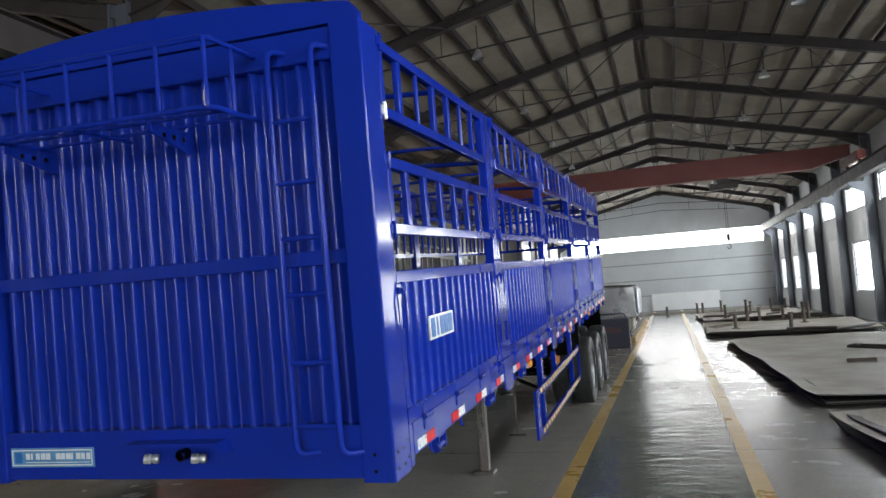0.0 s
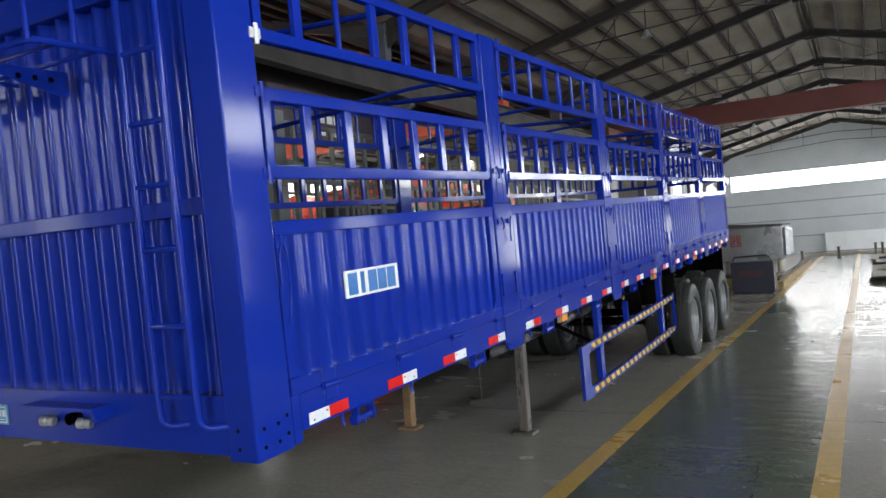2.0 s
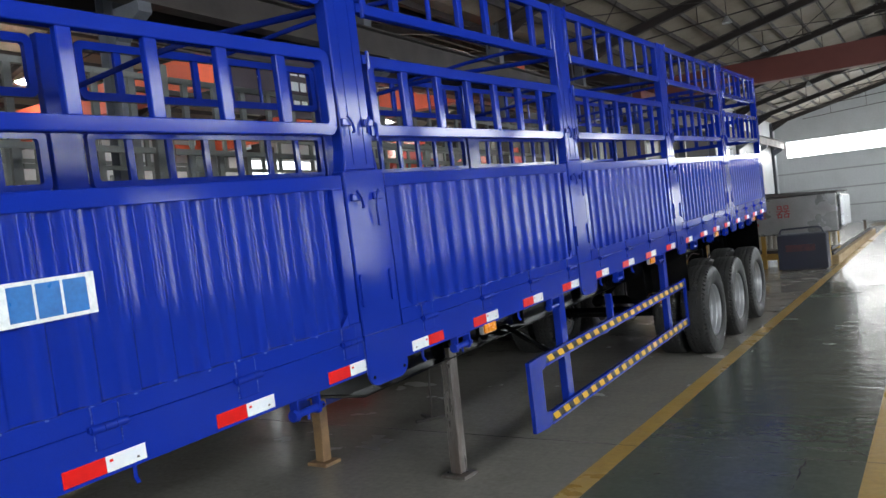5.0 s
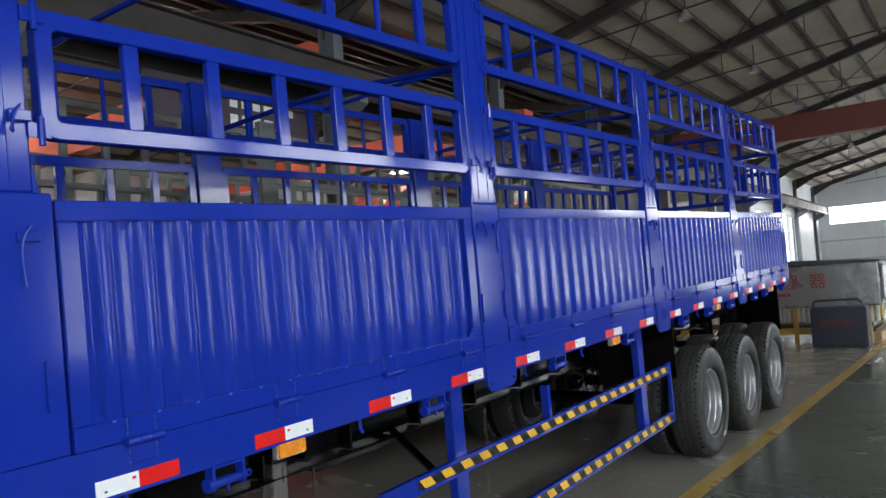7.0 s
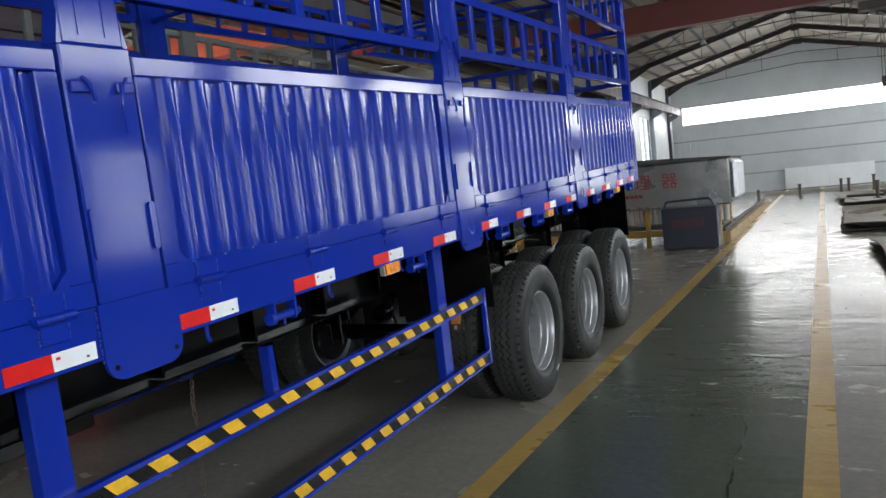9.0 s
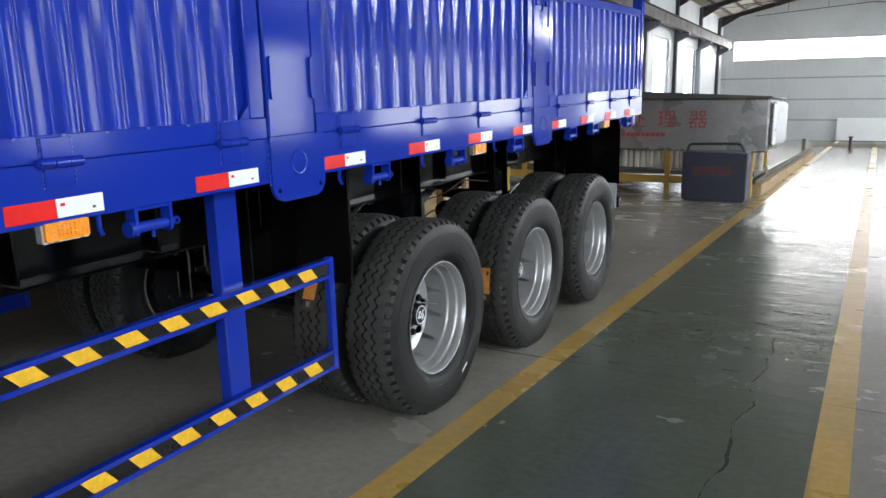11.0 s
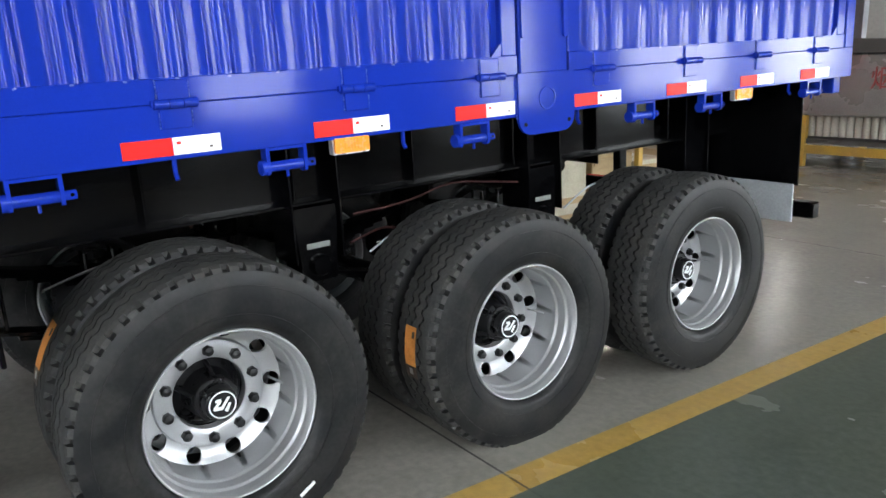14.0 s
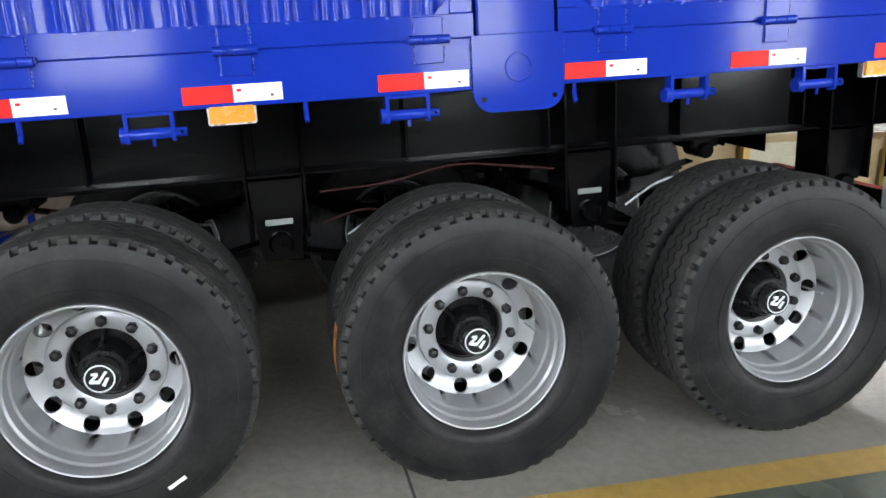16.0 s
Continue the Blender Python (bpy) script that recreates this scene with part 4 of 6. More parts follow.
sock = part("power_socket", turned(bmesh.new(), [(0.0, 0.03), (0.06, 0.03), (0.065, 0.026), (0.03, 0.024)], 16), BLACK, trailer, "black round power socket", m=pose(-1.155, F0 + 0.01, 1.10, 0, 0, -90))
part("cable", tube(bmesh.new(), bend([(-1.175, F0 - 0.03, 1.07), (-1.215, F0 - 0.05, 1.03), (-1.195, F0 - 0.02, 1.005), (-1.145, F0 - 0.01, 1.01)], 0.04), 0.008, 6), HOSE_BLACK, sock)

# name sign on the first panel: a white sheet with five blue blocks
sign = part("side_sign", boxes((-0.006, 0.002, 0.525, 1.02, 1.545, 1.682)), SIGN_WHITE, trailer, "white sign sheet with blue blocks")
for k in range(5):
    y = 0.55 + k * 0.09
    part("blue_block", boxes((0.0015, 0.0035, y + (0.02 if k == 1 else 0), y + (0.055 if k == 1 else 0.08), 1.558, 1.669)), SIGN_BLUE, sign)

# reflective strips, hinges, marker lamps, rope rollers and hooks along the rail
STRIPS = (0.30, 0.966, 1.587, 2.234, 2.90, 3.54, 4.20, 4.848, 5.496, 6.156, 6.807, 7.475, 8.167, 8.846, 9.48, 10.088, 10.728, 11.359, 11.957, 12.535)
red = white = None
for y in STRIPS:
    s = -1 if y in (0.30, 2.90) else 1
    a = pose(0, y, 0) @ Matrix.Diagonal((1, s, 1, 1))
    if red is None:
        red = part("red_reflector", boxes((-0.001, 0.003, -0.152, -0.001, 1.012, 1.066)), RED_TAPE, trailer, "red reflective strip", m=a)
        white = part("white_reflector", boxes((-0.001, 0.003, 0.001, 0.152, 1.012, 1.066)), WHITE_TAPE, red, "white reflective strip")
        mark = part("print_mark", boxes((0.0028, 0.004, 0.012, 0.026, 1.044, 1.053)), RED_TAPE, white)
        mark2 = part("print_mark", boxes((0.0028, 0.004, 0.114, 0.124, 1.025, 1.032)), PRINT_DARK, white)
    else:
        r = again(red, "red_reflector", a, trailer, "red reflective strip")
        w = again(white, "white_reflector", Matrix(), r, "white reflective strip")
        again(mark, "print_mark", Matrix(), w)
        again(mark2, "print_mark", Matrix(), w)
hinge = None
for side in (0, 1):
    for y in STRIPS:
        a = pose(-WIDTH * side, y + 0.022, 0, 0, 0, 180 * side)
        if hinge is None:
            bm = boxes((-0.002, 0.007, -0.048, 0.048, HINGE_Z + 0.010, 1.240), (-0.001, 0.008, -0.048, 0.048, 1.092, HINGE_Z - 0.010), c=0.003)
            hinge = part("hinge", bm, BLUE, trailer, m=a)
            bm = bmesh.new()
            for d, r in ((0.0, 0.015),):
                tube(bm, [(0.016, -0.066, HINGE_Z), (0.016, -0.022, HINGE_Z)], r, 10)
                tube(bm, [(0.016, -0.020, HINGE_Z), (0.016, 0.022, HINGE_Z)], r, 10)
                tube(bm, [(0.016, 0.024, HINGE_Z), (0.016, 0.066, HINGE_Z)], r, 10)
                for d in (-0.072, 0.066):
                    box(bm, 0.002, 0.018, d, d + 0.006, HINGE_Z - 0.006, HINGE_Z + 0.012)
            pin = part("hinge_pin", bm, BLUE, hinge, smooth=40)
            bead = part("weld_bead", weld_beads([(-0.050, 1.096, 1.150), (0.050, 1.096, 1.150), (-0.050, 1.186, 1.236), (0.050, 1.186, 1.236)], 0.002), WELD, hinge, "rough weld bead")
            tagged(bead, kind="stuff")
        else:
            other = again(hinge, "hinge", a, trailer)
            again(pin, "hinge_pin", Matrix(), other)
            if not side:
                tagged(again(bead, "weld_bead", Matrix(), other, "rough weld bead"), kind="stuff")
lamp = None
for y in (3.57, 6.83, 9.47, 11.84):
    if lamp is None:
        lamp = part("marker_lamp", prism(bmesh.new(), rounded(-0.075, 0.075, 0.943, 1.008, 0.008, 3), 0, -0.03, -0.004), ZINC, trailer, "amber side marker lamp", m=pose(0, y, 0))
        bm = prism(bmesh.new(), rounded(-0.069, 0.069, 0.949, 1.002, 0.006, 3), 0, -0.004, 0.008)
        for k in range(-2, 3):
            for z in (0.965, 0.978, 0.991):
                box(bm, 0.0079, 0.0105, k * 0.013 - 0.005, k * 0.013 + 0.005, z - 0.004, z + 0.004)
        lens = part("lens", bm, AMBER, lamp, "amber plastic lens")
    else:
        again(lens, "lens", Matrix(), again(lamp, "marker_lamp", pose(0, y, 0), trailer, "amber side marker lamp"))
roller = None
for y in (0.60, 1.94, 3.26, 4.56, 5.93, 7.14, 8.45, 9.22, 10.03, 11.05, 11.58, 12.54):
    if roller is None:
        bm = bmesh.new()
        for d in (-0.068, 0.068):
            prism(bm, rounded(-0.045, 0.0, 0.905, 0.999, 0.015, 3, (1, 1, 0, 0)), 1, d - 0.006, d + 0.006)
        box(bm, -0.045, -0.002, -0.063, 0.063, 0.988, 0.9975)
        roller = part("rope_roller", bm, BLUE, trailer, m=pose(0, y, 0))
        bm = tube(bmesh.new(), [(-0.022, -0.068, 0.932), (-0.022, 0.068, 0.932)], 0.018, 12)
        tube(bm, [(-0.022, 0.066, 0.932), (-0.022, 0.108, 0.932)], 0.015, 12)
        tube(bm, [(-0.022, -0.09, 0.932), (-0.022, -0.066, 0.932)], 0.026, 12)
        tube(bm, [(-0.02, 0.005, 0.925), (-0.02, 0.005, 0.893)], 0.006, 6)
        spool = part("spool", bm, BLUE, roller, smooth=40)
        # A black disc paints the dark inside the pin's hole.
        hole = part("pin_hole_disc", tube(bmesh.new(), [(-0.012, 0.094, 0.934), (-0.0055, 0.094, 0.934)], 0.005, 8), BLACK, spool, "black disc for the dark in a pin hole")
    else:
        other = again(spool, "spool", Matrix(), again(roller, "rope_roller", pose(0, y, 0), trailer))
        again(hole, "pin_hole_disc", Matrix(), other, "black disc for the dark in a pin hole")
hook = None
for y in (0.42, 1.08, 2.86, 4.0, 5.49, 6.28, 6.95, 8.15, 8.85, 9.70, 10.62, 11.9, 12.3):
    if hook is None:
        hook = part("rope_hook", tube(bmesh.new(), [(-0.02, 0, 1.0), (-0.02, 0, 0.955), (-0.006, 0, 0.935)], 0.008, 8), BLUE, trailer, m=pose(0, y, 0))
    else:
        again(hook, "rope_hook", pose(0, y, 0), trailer)

# side guard: two rails with hazard stripes, a front plate and hangers
for side in (0, 1):
    GX0, GX1 = -0.105, -0.075
    GY0, GY1 = 4.17, 8.145
    bm = prism(bmesh.new(), [(GY0, 0.10), (GY0 + 0.20, 0.085), (GY0 + 0.27, 0.10), (GY0 + 0.27, 0.185), (GY0 + 0.19, 0.20), (GY0 + 0.19, 0.50), (GY0 + 0.27, 0.52), (GY0 + 0.27, 0.605), (GY0, 0.60)], 0, GX0, GX1)
    guard = part("side_guard", mirrored(bm, side), BLUE, trailer)
    for z0, z1 in ((0.088, 0.182), (0.518, 0.605)):
        channel = [(GX0, z0), (GX1 + 0.004, z0), (GX1 + 0.004, z0 + 0.017), (GX1 - 0.006, z0 + 0.017), (GX1 - 0.006, z1 - 0.017), (GX1 + 0.004, z1 - 0.017), (GX1 + 0.004, z1), (GX0, z1)]
        part("guard_rail", mirrored(prism(bmesh.new(), channel, 1, GY0 + 0.271, GY1 - 0.036), side), BLUE, guard)
    part("end_plate", mirrored(boxes((GX0, GX1 + 0.002, GY1 - 0.035, GY1, 0.08, 0.61), c=0.004), side), BLUE, guard)
    for y, hi in ((4.88, 0.998), (5.93, 0.80), (7.56, 0.998)):
        part("hanger", mirrored(boxes((GX0 - 0.062, GX0 - 0.002, y - (0.055 if hi > 0.9 else 0.018), y + (0.055 if hi > 0.9 else 0.018), 0.09 if hi > 0.9 else 0.52, hi), c=0.005), side), BLUE, guard)
    for n, (z0, z1) in enumerate(((0.106, 0.164), (0.536, 0.587))):
        bm = bmesh.new()
        y = GY0 + 0.29
        stripe = None
        part("black_stripe", mirrored(boxes((GX1 - 0.0065, GX1 - 0.0045, GY0 + 0.28, GY1 - 0.04, z0, z1)), side), BLACK_TAPE, guard, "black hazard band")
        while y < GY1 - 0.19:
            m = pose(0, y, 0) if not side else pose(-WIDTH, y, 0) @ Matrix.Diagonal((-1, 1, 1, 1))
            if stripe is None:
                stripe = part("yellow_stripe", prism(bmesh.new(), [(0.045, z0), (0.135, z0), (0.09, z1), (0, z1)], 0, GX1 - 0.005, GX1 - 0.0025), YELLOW_TAPE, guard, "yellow hazard stripe", m=m)
            else:
                again(stripe, "yellow_stripe", m, guard, "yellow hazard stripe")
            y += 0.181

# chassis: two deep beams with a stepped neck, cross members, suspension
for x in (-0.65, -1.85):
    bm = bmesh.new()
    low = [(0.3, 0.86), (2.3, 0.86), (3.0, 0.672), (12.75, 0.665)]
    section = []
    for y, z in low:
        half = [(0.066, z), (0.07, z + 0.004), (0.07, z + 0.012), (0.066, z + 0.016), (0.006, z + 0.016), (0.006, 1.081), (0.07, 1.081), (0.07, 1.097)]
        section.append([bm.verts.new((x + s * dx, y, dz)) for s, side_pts in ((1, half), (-1, half[::-1])) for dx, dz in side_pts])
    for a, b in zip(section, section[1:]):
        for k in range(16):
            bm.faces.new((a[k], a[(k + 1) % 16], b[(k + 1) % 16], b[k]))
    bm.faces.new(section[0]), bm.faces.new(section[-1][::-1])
    beam = part("main_beam", bm, BLACK, trailer, "black deep steel beam")
    for y in [3.3 + 0.62 * k for k in range(15)]:
        part("web_stiffener", boxes((x + 0.0065, x + 0.06, y - 0.006, y + 0.006, 0.69, 1.078), c=0.003), BLACK, beam)
for k in range(21):
    y = 0.5 + 0.6 * k
    part("cross_member", boxes((-WIDTH + 0.065, -0.065, y - 0.03, y + 0.03, 1.03, 1.098)), BLACK, trailer)
for y in (3.2, 5.2, 7.4, 9.6, 10.9, 12.3):
    part("cross_tie", boxes((-1.84, -0.66, y - 0.05, y + 0.05, 0.74, 0.86)), BLACK, trailer)

AXLES = ((8.952, 0.500), (10.29, 0.503), (11.575, 0.549))
AXLE_L = [TO_LOCAL @ Vector((0, y, z)) for y, z in AXLES]
for x in (-0.65, -1.85):
    ys = [AXLE_L[0].y - 0.68, AXLE_L[0].y + 0.655, AXLE_L[1].y + 0.655, AXLE_L[2].y + 0.66]
    for k, y in enumerate(ys):
        z0 = 0.33 if 0 < k < 3 else 0.42
        bm = bmesh.new()
        box(bm, x - 0.105, x + 0.105, y - 0.114, y + 0.114, 0.95, 0.975)
        hanger = part("spring_hanger", bm, BLACK, trailer)
        for d in (-0.12, 0.108):
            part("flange", boxes((x - 0.11, x + 0.11, y + d, y + d + 0.012, 0.42, 0.98), c=0.004), BLACK, hanger)
        for d in (-0.085, 0.075):
            part("side_plate", prism(bmesh.new(), [(y - 0.107, 0.66), (y + 0.107, 0.66), (y + 0.08, z0), (y - 0.08, z0)], 0, x + d, x + d + 0.01), BLACK, hanger)
        part("pivot", turned(bmesh.new(), [(-0.11, 0.004), (-0.11, 0.04), (-0.1, 0.05), (0.1, 0.05), (0.11, 0.04), (0.11, 0.004)], 16), BLACK, hanger, smooth=35, m=pose(x, y, 0.40))
        if 0 < k < 3:
            part("stay_label", boxes((x + 0.0855, x + 0.0875, y - 0.055, y + 0.055, 0.478, 0.502)), GREY_PRIMER, hanger, "grey tag plate")
    for c in AXLE_L:
        for k in range(7):
            h, l = 0.013, 0.60 - 0.07 * k
            pts = [(c.y - l, c.z + 0.10 + 0.09 * (l / 0.6) ** 2), (c.y - l / 2, c.z + 0.10 + 0.09 * (l / 1.2) ** 2), (c.y, c.z + 0.10), (c.y + l / 2, c.z + 0.10 + 0.09 * (l / 1.2) ** 2), (c.y + l, c.z + 0.10 + 0.09 * (l / 0.6) ** 2)]
            up = [(y, z - k * 0.0145 + 0.10) for y, z in pts]
            part("spring_leaf", prism(bmesh.new(), [*up, *[(y, z - h) for y, z in up[::-1]]], 0, x - 0.045, x + 0.045), BLACK, trailer)
        bm = bmesh.new()
        for d in (-0.07, 0.07):
            for w in (-0.055, 0.055):
                tube(bm, [(x + w, c.y + d, c.z - 0.09), (x + w, c.y + d, c.z + 0.26)], 0.011, 6)
        part("u_bolt", bm, BLACK, trailer)
for c in AXLE_L:
    ax = part("axle", tube(bmesh.new(), [(-2.36, c.y, c.z), (-0.14, c.y, c.z)], 0.065, 16), BLACK, trailer, smooth=40)
    for x in (-0.98, -1.52):
        part("brake_chamber", turned(bmesh.new(), [(-0.09, 0.004), (-0.09, 0.07), (-0.01, 0.085), (0.01, 0.085), (0.08, 0.06), (0.1, 0.004)], 18), BLACK, ax, smooth=35, m=pose(x, c.y + 0.22, c.z + 0.12, 0, 0, 90))
part("air_tank", turned(bmesh.new(), [(-0.32, 0.004), (-0.30, 0.09), (-0.24, 0.125), (0.24, 0.125), (0.30, 0.09), (0.32, 0.004)], 24), BLACK, trailer, "black air tank", smooth=35, m=pose(-1.25, 11.0, 0.60, 0, 0, 0))
for n, (pts, mat) in enumerate((
        ([(-0.55, 9.75, 0.60), (-0.55, 10.05, 0.61), (-0.56, 10.3, 0.67), (-0.58, 10.75, 0.60)], HOSE_RED),
        ([(-0.60, 9.75, 0.46), (-0.58, 9.95, 0.52), (-0.62, 10.1, 0.42)], HOSE_RED),
        ([(-0.62, 8.5, 0.52), (-0.56, 8.75, 0.60), (-0.6, 9.0, 0.52), (-0.6, 9.3, 0.50)], HOSE_BLACK),
        ([(-0.60, 9.85, 0.40), (-0.55, 10.0, 0.50), (-0.6, 10.2, 0.52)], FLAP_GREY),
        ([(-0.60, 11.1, 0.40), (-0.55, 11.25, 0.52), (-0.6, 11.5, 0.5)], FLAP_GREY))):
    part("air_hose", tube(bmesh.new(), bend(pts, 0.2, 6), 0.0055, 8), mat, trailer, smooth=60)

# mud flaps, rear bumper
part("front_mud_flap", boxes((-0.70, -0.08, 8.285, 8.30, 0.44, 1.0), c=0.004), BLACK, trailer, "black rubber mud flap")
part("rear_mud_flap", boxes((-0.76, -0.10, 12.60, 12.612, 0.36, 1.0), c=0.004), BLACK, trailer, "black rubber mud flap")
part("flap_skirt", boxes((-0.74, -0.12, 12.585, 12.597, 0.13, 0.37), c=0.004), FLAP_GREY, trailer, "pale grey flap skirt")
part("front_mud_flap", boxes((-2.42, -1.80, 8.285, 8.30, 0.44, 1.0), c=0.004), BLACK, trailer, "black rubber mud flap")
part("rear_mud_flap", boxes((-2.40, -1.74, 12.60, 12.612, 0.36, 1.0), c=0.004), BLACK, trailer, "black rubber mud flap")
bumper = part("rear_bumper", boxes((-2.28, -0.22, 13.02, 13.10, 0.06, 0.17), c=0.008), BLACK, trailer, "black square rear bumper bar")
for x in (-0.65, -1.85):
    part("bumper_stay", boxes((x - 0.04, x + 0.04, 12.94, 13.018, 0.08, 0.99), c=0.005), BLACK, bumper)

# landing legs, their gearbox shaft and crank
for x, mat, y in ((-0.625, STEEL, 4.02), (-1.867, RUSTY, 3.97)):
    foot = TO_LOCAL @ Vector((x, y, 0.0))
    m = Matrix.Translation(foot) @ pose(0, 0, 0, -TILT, 0, 0)
    leg = part("landing_leg", boxes((-0.045, 0.045, -0.045, 0.045, 0.03, 0.95), c=0.006), mat, trailer, "bare steel landing leg" if mat is STEEL else "brown primed landing leg", m=m)
    part("sleeve", boxes((-0.065, 0.065, -0.065, 0.065, 0.93, 1.14), c=0.008), BLACK, leg)
    part("foot_plate", boxes((-0.10, 0.10, -0.09, 0.09, 0.002, 0.03), c=0.004), mat, leg)
part("gear_shaft", tube(bmesh.new(), [(-1.87, 3.93, 0.82), (-0.30, 3.93, 0.82)], 0.02, 8), BLACK, trailer)
part("guard_strut", tube(bmesh.new(), [(-0.64, 4.92, 0.72), (-0.09, 4.66, 0.54)], 0.022, 6), BLACK, trailer)
tool_box = part("tool_box", boxes((-2.35, -1.93, 5.55, 6.42, 0.17, 0.62), c=0.012), BLACK, trailer, "black steel tool box")
part("lid", boxes((-1.928, -1.916, 5.58, 6.39, 0.22, 0.60), c=0.004), BLACK, tool_box)
part("lid", boxes((-2.364, -2.352, 5.58, 6.39, 0.22, 0.60), c=0.004), BLACK, tool_box)
for x in (-2.3, -1.98):
    part("strap", boxes((x - 0.02, x + 0.02, 5.7, 5.74, 0.622, 1.03), (x - 0.02, x + 0.02, 6.22, 6.26, 0.622, 1.03)), BLACK, tool_box)

# latch with a hanging cord beside the front corner, and weld spots along the foot of each sheet
bm = boxes((-0.002, 0.014, 0.03, 0.10, 1.835, 1.87), c=0.004)
tube(bm, bend([(0.016, 0.055, 1.90), (0.022, 0.06, 1.86), (0.022, 0.03, 1.80), (0.018, 0.035, 1.66)], 0.03), 0.0055, 6)
tube(bm, bend([(0.016, 0.06, 1.88), (0.022, 0.085, 1.82), (0.018, 0.09, 1.62), (0.012, 0.07, 1.50)], 0.03), 0.004, 6)
part("latch", bm, BLUE, trailer)
spot = None
for y0, y1 in BAYS:
    count = int((y1 - y0 - 0.2) / 0.155)
    for k in range(count):
        a = pose(-0.0015, y0 + 0.14 + k * 0.155 + 0.012 * math.sin(7.3 * k), SHEET_LOW - 0.004 + 0.003 * math.sin(3.1 * k), 20 * math.sin(k), 0, 0)
        if spot is None:
            spot = part("weld_spot", prism(bmesh.new(), rounded(-0.006, 0.006, -0.0028, 0.0028, 0.0026, 2), 0, -0.001, 0.003), WELD, trailer, "pale weld spot", m=a)
        else:
            again(spot, "weld_spot", a, trailer, "pale weld spot")

# ---- wheels ----


def tyre_mesh():
    """A tyre with three zigzag grooves, pockets along its round shoulders and smooth sidewalls, turned round x."""
    periods = 56
    phases = (0.0, 0.03, 0.14, 0.26, 0.40, 0.43, 0.57, 0.72, 0.86)
    per = len(phases)
    segs = periods * per
    # (x, radius, pocket depth)
    half = [(0.100, 0.3075, 0), (0.119, 0.3105, 0), (0.131, 0.321, 0), (0.139, 0.333, 0), (0.1445, 0.349, 0), (0.149, 0.392, 0), (0.1485, 0.436, 0),
            (0.145, 0.468, 0), (0.140, 0.492, 0), (0.134, 0.5085, 0), (0.1335, 0.5095, 0.012), (0.122, 0.524, 0.021), (0.104, 0.5305, 0.019), (0.1035, 0.5308, 0), (0.085, 0.5335, 0)]
    cols = [(x, r, k, 0.0, 0) for x, r, k in half]
    for g in (0.050, 0.0, -0.050):
        for d, low in ((0.0050, 0), (0.0040, 1), (-0.0040, 1), (-0.0050, 0)):
            cols.append((g + d, 0.5375 - abs(g) * 0.05 - low * 0.015, 0, 0.0095, low))
    cols += [(-x, r, k, 0.0, 0) for x, r, k in half[::-1]]
    first = len(half)
    bm = bmesh.new()
    grid = []
    for i in range(segs):
        ph = phases[i % per]
        t = 2 * math.pi * (i // per + ph) / periods
        c, s = math.cos(t), math.sin(t)
        wave = max(-1.0, min(1.0, 2.2 * (1 - 4 * abs(ph - 0.5))))
        ring = []
        for x, r, pocket, zig, low in cols:
            if pocket and 0.02 < (ph if x > 0 else (ph + 0.43) % 1.0) < 0.42:
                r -= pocket
            x += zig * wave
            ring.append(bm.verts.new((x, r * c, r * s)))
        grid.append(ring)
    for i in range(segs):
        a, b = grid[i], grid[(i + 1) % segs]
        for k in range(len(cols) - 1):
            f = bm.faces.new((a[k], b[k], b[k + 1], a[k + 1]))
            # Groove and pocket faces take the darker rubber, painting in their shade.
            groove = cols[k][4] or cols[k + 1][4]
            shoulder = cols[k][2] and cols[k + 1][2]
            slot = shoulder and 0.02 < (phases[i % per] if cols[k][0] > 0 else (phases[i % per] + 0.43) % 1.0) < 0.41
            f.material_index = 1 if 10 <= k < len(cols) - 11 and not groove and not slot else 0
    # two raised rings on the sidewall
    for r, x in ((0.365, 0.1475), (0.462, 0.1462)):
        tube(bm, [(x, r * math.cos(t), r * math.sin(t)) for t in (2 * math.pi * k / 72 for k in range(72))], 0.0016, 4, closed=True)
    return mesh_of("tyre", bm, [RUBBER, TREAD], 28)


DISC = -0.015


